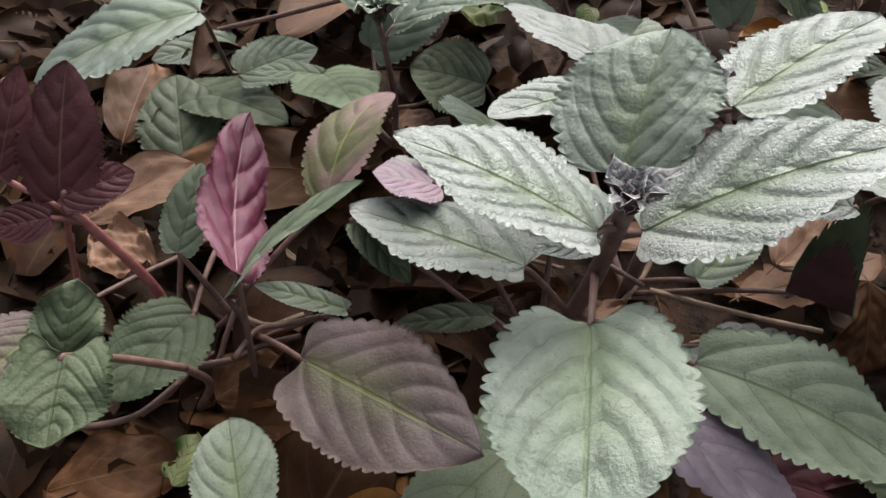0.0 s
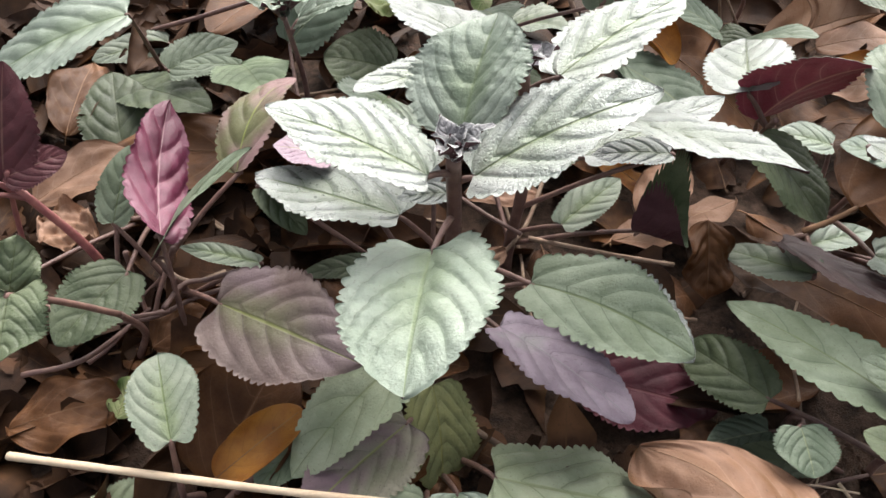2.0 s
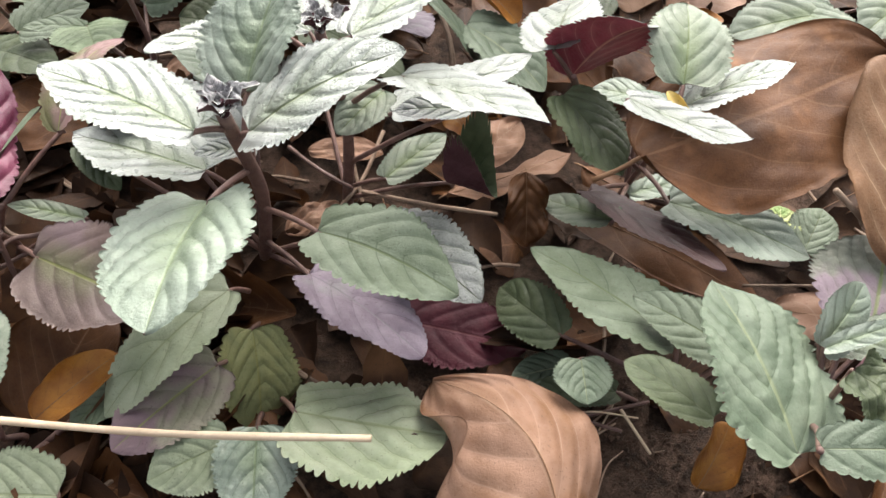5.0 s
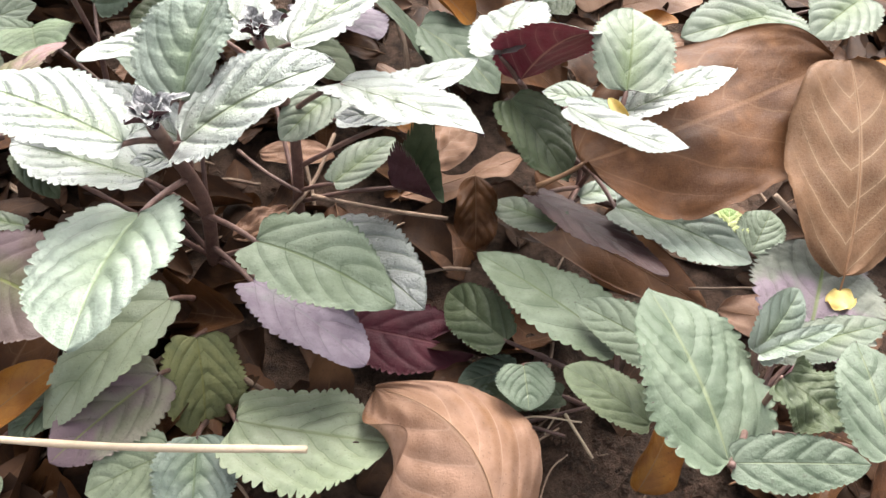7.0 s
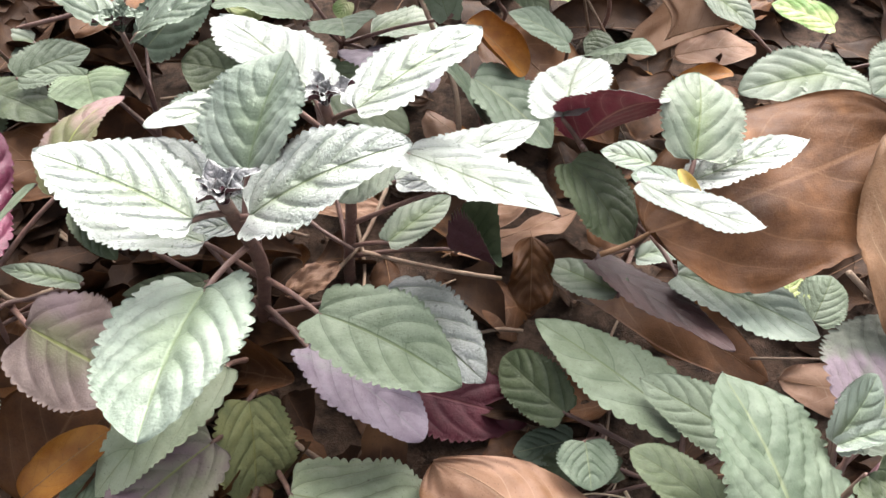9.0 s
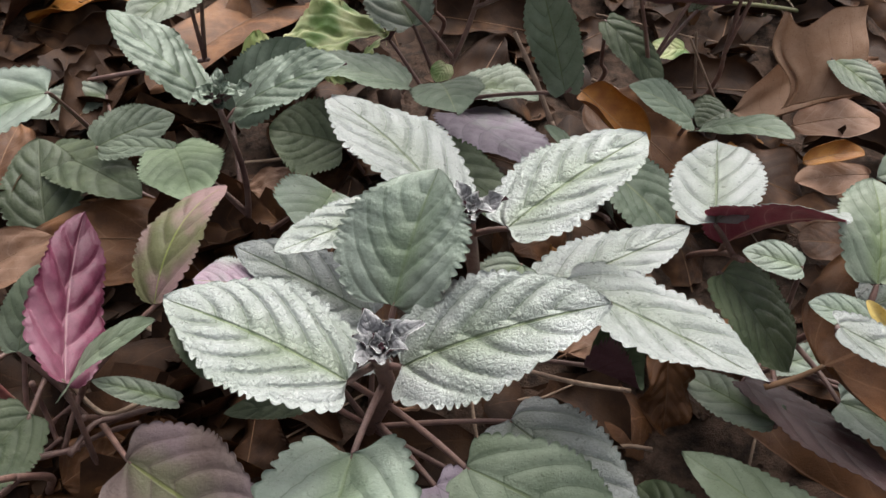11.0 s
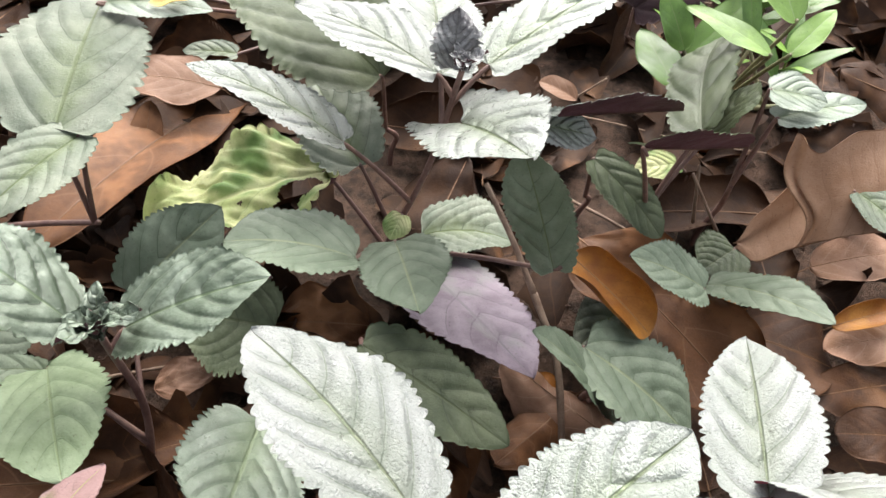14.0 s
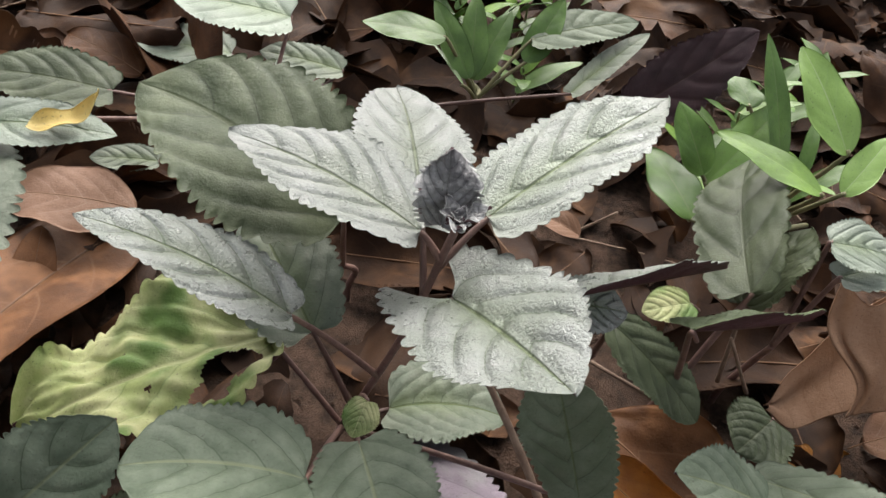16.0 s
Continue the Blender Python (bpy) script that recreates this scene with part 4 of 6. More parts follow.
leaf(p_p2, "darksilver", (-0.1158, 0.0632, 0.0653), (-0.0747, 0.0659, 0.0856), (-0.443, -0.003, 0.897), 0.0341, 0.046, 0.16, 910, peak=0.40, heart=0.09, pucker=1.3)
leaf(p_p2, "midgreen", (-0.1300, 0.1022, 0.0300), (-0.0976, 0.1156, 0.0600), (0.2, -0.5, 0.8), 0.0290, 0.03, 0.12, 947, peak=0.42, heart=0.09)
leaf(p_p2, "light", (-0.1438, 0.0663, 0.0409), (-0.1232, 0.0226, 0.0573), (-0.139, 0.289, 0.947), 0.0317, 0.036, 0.08, 917, peak=0.42, heart=0.09)
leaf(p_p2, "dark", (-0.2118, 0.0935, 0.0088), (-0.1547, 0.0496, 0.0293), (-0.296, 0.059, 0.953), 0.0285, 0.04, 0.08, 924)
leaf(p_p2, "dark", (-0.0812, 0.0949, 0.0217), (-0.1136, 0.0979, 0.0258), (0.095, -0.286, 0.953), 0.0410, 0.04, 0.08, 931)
leaf(p_p2, "sage", (-0.0799, 0.0503, 0.0375), (-0.0836, 0.0071, 0.0599), (0.492, 0.369, 0.789), 0.0373, -0.004, 0.01, 938, peak=0.43, heart=0.09)
leaf(p_p2, "green", (-0.1437, 0.0644, 0.0417), (-0.1700, 0.0638, 0.0415), (-0.000, -0.196, 0.981), 0.0097, 0.04, 0.08, 959)
bud(p_p2, (-0.1207, 0.0595, 0.0676), 0.013, "darksilver", seed=5)
p_ep = plant("waffle plant with silvery leaves in a whorl round a dark bud", (-0.0436, 0.1478, 0.0000), (-0.0202, 0.1441, 0.0980))
leaf(p_ep, "white", (-0.0278, 0.1479, 0.0937), (-0.0767, 0.1788, 0.0977), (0.131, 0.080, 0.988), 0.0365, 0.051, 0.17, 826, peak=0.39, heart=0.09, pucker=1.3)
leaf(p_ep, "silver", (-0.0101, 0.1540, 0.0937), (0.0382, 0.1769, 0.1187), (-0.487, 0.081, 0.869), 0.0402, 0.020, 0.17, 833, peak=0.39, heart=0.09, pucker=1.3)
leaf(p_ep, "white", (-0.0253, 0.1589, 0.0851), (-0.0276, 0.2332, 0.0799), (0.130, 0.073, 0.989), 0.0368, 0.064, 0.16, 840, peak=0.39, heart=0.09, pucker=1.3)
leaf(p_ep, "silver", (-0.0199, 0.1347, 0.0837), (-0.0062, 0.0887, 0.1099), (-0.405, 0.358, 0.841), 0.0409, 0.03, 0.23, 854, peak=0.40, heart=0.44, tooth=.06, pucker=1.1, veins=4.2, joint=(-.024,.135,.075))
leaf(p_ep, "silver", (-0.0589, 0.1425, 0.0670), (-0.1117, 0.1566, 0.0865), (0.348, 0.009, 0.937), 0.0251, 0.066, 0.15, 875, peak=0.38, heart=0.09, pucker=1.3)
leaf(p_ep, "grey", (-0.0527, 0.1547, 0.0447), (-0.0735, 0.1998, 0.0513), (-0.225, -0.242, 0.944), 0.0341, 0.046, 0.14, 882, peak=0.40, heart=0.09)
leaf(p_ep, "grey", (-0.0269, 0.1525, 0.0085), (0.0108, 0.1456, 0.0137), (-0.102, 0.184, 0.978), 0.0408, 0.107, 0.32, 165, peak=0.43, heart=0.09, pucker=1.3)
leaf(p_ep, "green", (0.0107, 0.0929, 0.0580), (-0.0067, 0.0967, 0.1047), (-0.247, -0.969, -0.015), 0.0220, -0.031, 0.00, 172, peak=0.47, heart=0.09)
leaf(p_ep, "midgreen", (-0.0538, 0.1081, 0.0448), (-0.0975, 0.1094, 0.0502), (0.126, 0.306, 0.944), 0.0437, 0.072, 0.16, 179, peak=0.44, heart=0.09)
leaf(p_ep, "midgreen", (-0.0396, 0.1235, 0.0364), (-0.0335, 0.0748, 0.0584), (-0.183, 0.385, 0.904), 0.0321, 0.041, 0.08, 186, peak=0.41, heart=0.09)
leaf(p_ep, "mauve", (-0.0274, 0.1326, 0.0129), (0.0036, 0.0635, 0.0404), (0.001, 0.371, 0.929), 0.0448, 0.008, 0.08, 193, peak=0.37, heart=0.09)
leaf(p_ep, "yellowg", (-0.0667, 0.1605, 0.0355), (-0.1315, 0.1336, 0.0259), (-0.149, 0.004, 0.989), 0.0577, 0.055, 0.11, 200, peak=0.39, heart=0.09, pucker=1.1, wave=.25, hole=((0.19,0.34,0.12),(0.26,0.46,0.13),(0.15,0.52,0.08),(0.55,-0.3,0.014),(0.5,0.25,0.016)), ragged=.06, crumple=.04)
leaf(p_ep, "silver", (0.0053, 0.1330, 0.0853), (0.0274, 0.1345, 0.0800), (0.236, -0.472, 0.849), 0.0152, 0.05, 0.16, 861, pucker=1.3)
leaf(p_ep, "silver", (0.0106, 0.1295, 0.0926), (0.0644, 0.1545, 0.0781), (-0.100, 0.766, 0.643), 0.0250, 0, 0.42, 868, tooth=.07, pucker=1.3, petiole=0)
leaf(p_ep, "yellowg", (0.0957, 0.1988, 0.0123), (0.0739, 0.1944, 0.0115), (-0.000, -0.196, 0.981), 0.0176, 0.04, 0.08, 207)
leaf(p_ep, "yellowg", (-0.0372, 0.1347, 0.0390), (-0.0414, 0.1253, 0.0352), (0.000, -0.371, 0.928), 0.0110, 0.04, 0.08, 214)
bud(p_ep, (-0.0202, 0.1441, 0.0980), 0.008, seed=9)
leaf(p_ep, "bud", (-0.0232, 0.1475, 0.0960), (-0.0222, 0.1560, 0.1135), (0.05, -0.85, 0.5), 0.0180, 0.05, 0.35, 77, petiole=0, teeth=11, tooth=0.14, pucker=2.5, wave=0.25)
p_e16 = plant("waffle plant with toothed grey-green puckered leaves", (-0.0392, 0.2142, 0.0000), (-0.0432, 0.2022, 0.0242))
leaf(p_e16, "dark", (-0.0454, 0.1761, 0.0706), (-0.1062, 0.2137, 0.0876), (0.090, -0.288, 0.953), 0.0576, 0.127, 0.21, 207, peak=0.38, heart=0.05)
p_e17 = plant("waffle plant with large grey-green leaves over brown litter", (-0.2240, 0.1523, -0.0000), (-0.1434, 0.1257, 0.0402))
leaf(p_e17, "grey", (-0.1472, 0.1260, 0.0809), (-0.1467, 0.1945, 0.0877), (0.099, -0.099, 0.990), 0.0489, 0.04, 0.12, 214)
leaf(p_e17, "grey", (-0.1397, 0.1253, 0.0801), (-0.1589, 0.0898, 0.0785), (0.099, -0.099, 0.990), 0.0248, 0.04, 0.12, 900)
p_e18 = plant("waffle plant with toothed grey-green puckered leaves", (0.0459, 0.1757, 0.0000), (0.0419, 0.1637, 0.0240))
leaf(p_e18, "dark", (0.0353, 0.1500, 0.0566), (0.0630, 0.1292, 0.0360), (0.220, -0.521, 0.825), 0.0201, 0.063, 0.12, 221, peak=0.44, heart=0.09)
p_e19 = plant("waffle plant with toothed grey-green puckered leaves", (0.0767, 0.1272, 0.0000), (0.0727, 0.1152, 0.0192))
leaf(p_e19, "midgreen", (0.0686, 0.0980, 0.0440), (0.0385, 0.1015, 0.0566), (0.365, -0.151, 0.919), 0.0233, 0.061, 0.12, 228, peak=0.40, heart=0.09)
leaf(p_e19, "midgreen", (0.0833, 0.1174, 0.0222), (0.1018, 0.0750, 0.0556), (-0.356, 0.477, 0.804), 0.0239, 0.069, 0.11, 172, peak=0.41, heart=0.09)
leaf(p_e19, "dark", (0.1055, 0.1433, 0.0150), (0.0882, 0.1322, 0.0128), (-0.000, -0.196, 0.981), 0.0269, 0.04, 0.08, 200)
p_e21 = plant("waffle plant with toothed grey-green puckered leaves", (0.0621, 0.1521, 0.0000), (0.0581, 0.1401, 0.0401))
leaf(p_e21, "dark", (0.0705, 0.1475, 0.0745), (0.1036, 0.2195, 0.0691), (-0.623, 0.340, 0.705), 0.0321, 0.092, 0.11, 179, peak=0.41, heart=0.09, pucker=1.5)
leaf(p_e21, "dark", (0.0764, 0.1540, 0.0630), (0.0972, 0.1692, 0.0816), (-0.754, 0.361, 0.548), 0.0305, 0.010, 0.03, 186, peak=0.41, heart=0.09)
leaf(p_e21, "dark", (0.0406, 0.1260, 0.0838), (0.0836, 0.1363, 0.0774), (0.009, 0.77, 0.64), 0.0270, -0.017, 0.40, 193, peak=0.50, heart=0.09, tooth=.07)
p_hp = plant("waffle plant with toothed grey-green puckered leaves", (0.0318, 0.0803, 0.0000), (0.0278, 0.0683, 0.0178))
leaf(p_hp, "midgreen", (0.0230, 0.0768, 0.0383), (0.0592, 0.0522, 0.0204), (0.361, -0.139, 0.922), 0.0412, 0.063, 0.16, 854, peak=0.44, heart=0.09)
leaf(p_hp, "midgreen", (0.0373, 0.0653, 0.0122), (-0.0001, 0.0665, 0.0621), (0.800, 0.030, 0.599), 0.0232, 0.053, 0.10, 861, peak=0.40, heart=0.09)
p_lowr = plant("waffle plant with toothed grey-green puckered leaves", (0.0640, -0.0759, 0.0000), (0.0600, -0.0879, 0.0029))
leaf(p_lowr, "midgreen", (0.0531, -0.0929, 0.0230), (0.0536, -0.1082, 0.0199), (-0.000, -0.196, 0.981), 0.0204, 0.04, 0.08, 165, pucker=.5)
leaf(p_lowr, "midgreen", (0.0556, -0.0803, -0.0017), (0.0334, -0.0851, -0.0026), (-0.000, -0.196, 0.981), 0.0148, 0.04, 0.08, 172)
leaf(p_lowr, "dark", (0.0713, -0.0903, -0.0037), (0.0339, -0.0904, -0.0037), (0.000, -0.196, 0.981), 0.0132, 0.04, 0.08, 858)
p_rr = plant("waffle plant with silvery curled young leaves among grey leaves", (0.1221, -0.1092, 0.0000), (0.1181, -0.1212, 0.0305))
leaf(p_rr, "greymauve", (0.1472, -0.0930, 0.0326), (0.1674, -0.0519, 0.0385), (0.003, -0.145, 0.989), 0.0477, 0.04, 0.08, 186)
leaf(p_rr, "sage", (0.1182, -0.1064, 0.0506), (0.1369, -0.0866, 0.0560), (0.303, -0.505, 0.808), 0.0175, 0.05, 0.16, 200, pucker=.4, veins=4)
leaf(p_rr, "sage", (0.1178, -0.1081, 0.0525), (0.1465, -0.0998, 0.0552), (0.000, -0.316, 0.949), 0.0067, 0.05, 0.16, 207, pucker=.4, veins=4)
leaf(p_rr, "grey", (0.1284, -0.1035, 0.0455), (0.1672, -0.0940, 0.0474), (-0.000, -0.196, 0.981), 0.0141, 0.04, 0.12, 151, pucker=.6)
leaf(p_rr, "midgreen", (0.1208, -0.1553, 0.0856), (0.1204, -0.1281, 0.0911), (-0.000, -0.196, 0.981), 0.0227, 0.04, 0.08, 158)
leaf(p_rr, "midgreen", (0.0772, -0.1610, 0.0985), (0.1060, -0.1620, 0.0982), (0.000, -0.287, 0.958), 0.0125, 0.04, 0.08, 165)
leaf(p_rr, "dark", (0.1169, -0.1211, 0.0619), (0.1312, -0.1351, 0.0591), (-0.000, -0.196, 0.981), 0.0224, 0.04, 0.08, 172, pucker=1, wave=.3, crumple=.05)
p_low = plant("waffle plant with toothed grey-green puckered leaves", (-0.1205, -0.1039, 0.0000), (-0.1245, -0.1159, 0.0036))
leaf(p_low, "pale", (-0.1639, -0.1177, -0.0027), (-0.1395, -0.1057, -0.0003), (-0.000, -0.196, 0.981), 0.0182, 0.04, 0.08, 179)
leaf(p_low, "pale", (-0.1094, -0.1318, 0.0098), (-0.1401, -0.1309, 0.0100), (0.000, -0.243, 0.970), 0.0292, 0.04, 0.08, 186)
leaf(p_low, "green", (-0.1001, -0.0982, 0.0147), (-0.1101, -0.1112, 0.0121), (-0.000, -0.196, 0.981), 0.0137, 0.04, 0.08, 207)
p_kpl = plant("waffle plant with a curled bright green heart-shaped leaf", (-0.1624, -0.0583, 0.0000), (-0.1534, -0.0711, 0.0430))
leaf(p_kpl, "dark", (-0.1630, -0.0946, 0.0786), (-0.1618, -0.0824, 0.0886), (0.309, -0.619, 0.722), 0.0142, 0.04, 0.08, 868, wave=.2, petiole=0)
leaf(p_kpl, "dark", (-0.1610, -0.0961, 0.0823), (-0.1579, -0.1136, 0.0785), (0.098, -0.195, 0.976), 0.0220, 0.04, 0.08, 896, heart=.3, wave=.15, joint=(-0.1534, -0.0711, 0.0430))
p_kk = plant("low waffle plant with dull green leaves over litter", (-0.1754, 0.0130, 0.0000), (-0.1794, 0.0010, 0.0110))
leaf(p_kk, "dark", (-0.1593, -0.0488, 0.0371), (-0.1751, -0.0752, 0.0319), (-0.000, -0.196, 0.981), 0.0271, 0.04, 0.08, 875)
leaf(p_kk, "purple", (-0.2023, -0.0518, 0.0300), (-0.2119, -0.0744, 0.0300), (0.050, -0.200, 0.970), 0.0260, 0.04, 0.08, 313)
leaf(p_kk, "dark", (-0.1994, 0.0509, 0.0068), (-0.2138, 0.0928, 0.0173), (0.000, -0.243, 0.970), 0.0347, 0.04, 0.08, 889)
p_e27 = plant("waffle plant with toothed grey-green puckered leaves", (0.1015, 0.1668, 0.0000), (0.0975, 0.1548, 0.0410))
leaf(p_e27, "sage", (0.0990, 0.1511, 0.0784), (0.1370, 0.1597, 0.0801), (-0.000, -0.196, 0.981), 0.0157, 0.05, 0.14, 221, pucker=.4, veins=4)
leaf(p_e27, "sage", (0.0959, 0.1585, 0.0856), (0.1163, 0.1534, 0.0846), (-0.000, -0.196, 0.981), 0.0202, 0.05, 0.14, 214, pucker=.4, veins=4)
p_far = plant("waffle plant with grey-green leaves behind fallen leaves", (-0.0730, 0.3087, 0.0000), (-0.0770, 0.2967, 0.0184))
leaf(p_far, "sage", (-0.0666, 0.3321, 0.0496), (-0.1184, 0.3377, 0.0510), (0.000, -0.243, 0.970), 0.0385, 0.05, 0.16, 228, pucker=.5, veins=4)
leaf(p_far, "sage", (-0.0970, 0.3623, 0.0103), (-0.1428, 0.3648, 0.0109), (0.000, -0.243, 0.970), 0.0291, 0.05, 0.16, 235, pucker=.5, veins=4)
leaf(p_far, "grey", (-0.0426, 0.3245, 0.0287), (-0.0806, 0.3327, 0.0307), (0.000, -0.243, 0.970), 0.0219, 0.04, 0.12, 179)
leaf(p_far, "dark", (-0.1376, 0.2939, 0.0296), (-0.1910, 0.3008, 0.0313), (0.000, -0.243, 0.970), 0.0337, 0.04, 0.08, 186)
leaf(p_far, "sage", (-0.1434, 0.1856, 0.0903), (-0.1063, 0.1838, 0.0900), (-0.000, -0.196, 0.981), 0.0176, 0.05, 0.16, 193, pucker=.5, veins=4)
leaf(p_far, "grey", (-0.1170, 0.2671, 0.0149), (-0.1435, 0.2672, 0.0149), (0.000, -0.243, 0.970), 0.0147, 0.04, 0.12, 200)
leaf(p_far, "grey", (0.0653, 0.3115, 0.0341), (0.1156, 0.3562, 0.0452), (0.000, -0.243, 0.970), 0.0130, 0.04, 0.12, 221)
p_far2 = plant("waffle plant with toothed grey-green puckered leaves", (0.0953, 0.3124, 0.0000), (0.0913, 0.3004, 0.0163))
leaf(p_far2, "dmaroon", (0.0913, 0.3004, 0.0326), (0.1550, 0.3263, 0.0672), (0.000, -0.800, 0.600), 0.0332, 0.04, 0.08, 207)
p_gp = plant("bright green shoot with smooth lance-shaped leaves", (0.1890, 0.2628, 0.0000), (0.1034, 0.2084, 0.0358), mat=STEMGREEN, radius=0.0012)
leaf(p_gp, "grassdark", (0.0802, 0.2008, 0.0551), (0.0707, 0.2331, 0.0616), (-0.000, -0.196, 0.981), 0.0199, 0.04, 0.08, 840, heart=0, teeth=3, tooth=.004, pucker=.2, wave=.08)
leaf(p_gp, "grassdark", (0.0877, 0.2183, 0.0616), (0.0773, 0.2371, 0.0804), (0.000, -0.707, 0.707), 0.0147, 0.04, 0.08, 847, heart=0, teeth=3, tooth=.004, pucker=.2, wave=.08)
leaf(p_gp, "grasspale", (0.1150, 0.1921, 0.0933), (0.1012, 0.2206, 0.1147), (0.000, -0.600, 0.800), 0.0180, 0.04, 0.08, 854, heart=0, teeth=3, tooth=.004, pucker=.2, wave=.08)
leaf(p_gp, "grass", (0.1028, 0.1790, 0.0869), (0.0739, 0.2030, 0.0917), (-0.000, -0.196, 0.981), 0.0134, 0.04, 0.08, 861, heart=0, teeth=3, tooth=.004, pucker=.2, wave=.08)
leaf(p_gp, "grassdark", (0.0893, 0.2167, 0.0590), (0.1275, 0.2482, 0.0766), (0.000, -0.486, 0.874), 0.0158, 0.04, 0.08, 868, heart=0, teeth=3, tooth=.004, pucker=.2, wave=.08)
leaf(p_gp, "grasspale", (0.1110, 0.1806, 0.0861), (0.1346, 0.2008, 0.0951), (0.000, -0.406, 0.914), 0.0106, 0.04, 0.08, 875, heart=0, teeth=3, tooth=.004, pucker=.2, wave=.08)
leaf(p_gp, "grassdark", (0.1188, 0.2210, 0.0643), (0.1123, 0.2569, 0.1002), (0.000, -0.707, 0.707), 0.0102, 0.04, 0.08, 896, heart=0, teeth=3, tooth=.004, pucker=.2, wave=.08)
leaf(p_gp, "grassdark", (0.1220, 0.2588, 0.0667), (0.1200, 0.2764, 0.0703), (-0.000, -0.196, 0.981), 0.0158, 0.04, 0.08, 179, heart=0, teeth=3, tooth=.004, pucker=.2, wave=.08)
p_gq = plant("tuft of bright green narrow leaves", (0.0288, 0.3669, 0.0000), (0.0225, 0.3202, 0.0199), mat=STEMGREEN, radius=0.001)
leaf(p_gq, "grassdark", (0.0025, 0.3176, 0.0544), (-0.0355, 0.3224, 0.0556), (0.000, -0.243, 0.970), 0.0185, 0.04, 0.08, 889, heart=0, teeth=3, tooth=.004, pucker=.2, wave=.08)
leaf(p_gq, "grassdark", (0.0154, 0.3129, 0.0365), (-0.0018, 0.3378, 0.0614), (0.000, -0.707, 0.707), 0.0133, 0.04, 0.08, 186, heart=0, teeth=3, tooth=.004, pucker=.2, wave=.08)
leaf(p_gq, "grassdark", (0.0159, 0.3148, 0.0354), (0.0185, 0.3431, 0.0637), (0.000, -0.707, 0.707), 0.0143, 0.04, 0.08, 193, heart=0, teeth=3, tooth=.004, pucker=.2, wave=.08)
leaf(p_gq, "grassdark", (0.0198, 0.3255, 0.0290), (0.0391, 0.3526, 0.0522), (0.000, -0.651, 0.759), 0.0146, 0.04, 0.08, 200, heart=0, teeth=3, tooth=.004, pucker=.2, wave=.08)
leaf(p_gq, "grassdark", (0.0120, 0.3070, 0.0370), (-0.0023, 0.3335, 0.0436), (0.000, -0.243, 0.970), 0.0020, 0.04, 0.08, 207, heart=0, teeth=3, tooth=.004, pucker=.2, wave=.08)
leaf(p_gq, "green", (0.0470, 0.3350, 0.0475), (0.1062, 0.3536, 0.0521), (0.000, -0.243, 0.970), 0.0247, 0.04, 0.08, 214)
leaf(p_gq, "grassdark", (0.0449, 0.3283, 0.0389), (0.0647, 0.3533, 0.0604), (0.000, -0.651, 0.759), 0.0156, 0.04, 0.08, 221, heart=0, teeth=3, tooth=.004, pucker=.2, wave=.08)
p_brt = plant("waffle plant with toothed grey-green puckered leaves", (0.2055, 0.1313, 0.0000), (0.2015, 0.1193, 0.0186))
leaf(p_brt, "grey", (0.2041, 0.0943, 0.0373), (0.1477, 0.0786, 0.0342), (-0.000, -0.196, 0.981), 0.0360, 0.04, 0.12, 186)
leaf(p_brt, "grey", (0.1845, 0.0964, 0.0377), (0.2067, 0.0660, 0.0317), (-0.000, -0.196, 0.981), 0.0344, 0.04, 0.12, 200)
leaf(p_brt, "grey", (0.2473, 0.1067, 0.0398), (0.2138, 0.0801, 0.0345), (-0.000, -0.196, 0.981), 0.0351, 0.04, 0.12, 207)
leaf(p_brt, "grey", (0.1496, 0.1512, 0.0428), (0.1692, 0.1276, 0.0369), (0.000, -0.243, 0.970), 0.0210, 0.04, 0.12, 151)
leaf(p_brt, "yellowg", (0.2222, 0.1479, 0.0285), (0.1906, 0.1614, 0.0318), (0.000, -0.243, 0.970), 0.0230, 0.04, 0.08, 158)

# ---- fallen leaves ----
dead_leaf("dead", (0.0760, -0.0349, 0.0600), (0.1734, 0.0034, 0.0755), (0.000, -0.287, 0.958), 0.0700, "large brown dry leaf lying on the litter", 819, bend=-.03, curl=-.3, crumple=.022, peak=.5, sharp=.42, ribbed=False)
dead_leaf("deadvein", (0.1635, -0.0720, 0.0435), (0.1786, 0.0014, 0.0784), (-0.10, -0.447, 0.894), 0.0530, "tan brown dry leaf with pale veins leaning on another", 826, bend=.05, fold=.12, crumple=.014, sweep=-.03, right=.85, veins=6, peak=.55)
twig([(0.1392, -0.0507, 0.0607), (0.1591, -0.0591, 0.0453)], 0.0010, 0.0012, "short brown dry stalk lying on a dry leaf", TWIG)
dead_leaf("deadtan", (0.0400, -0.1560, 0.0060), (0.0040, -0.0985, 0.0190), (-0.100, -0.100, 0.990), 0.0740, "curled tan dry leaf on bare soil", 833, bend=0.13, fold=-0.42, wave=.10, right=.62, crumple=.012, sharp=.62, peak=.45, pucker=.5, veins=4.6, sweep=-.20, lip=.075, lip_at=.74, lip_side=1)
dead_leaf("dead", (-0.1172, 0.2691, -0.0130), (-0.1785, 0.1364, 0.0128), (0.117, 0.137, 0.984), 0.0430, "brown dry leaf with a raised midrib", 854, fold=.35)
dead_leaf("dead", (0.0358, 0.1404, 0.0219), (0.0923, 0.0660, 0.0070), (0.000, -0.196, 0.981), 0.0481, "large reddish brown dry leaf with a wavy margin", 840, wave=.3, roll=.5, crumple=.02)
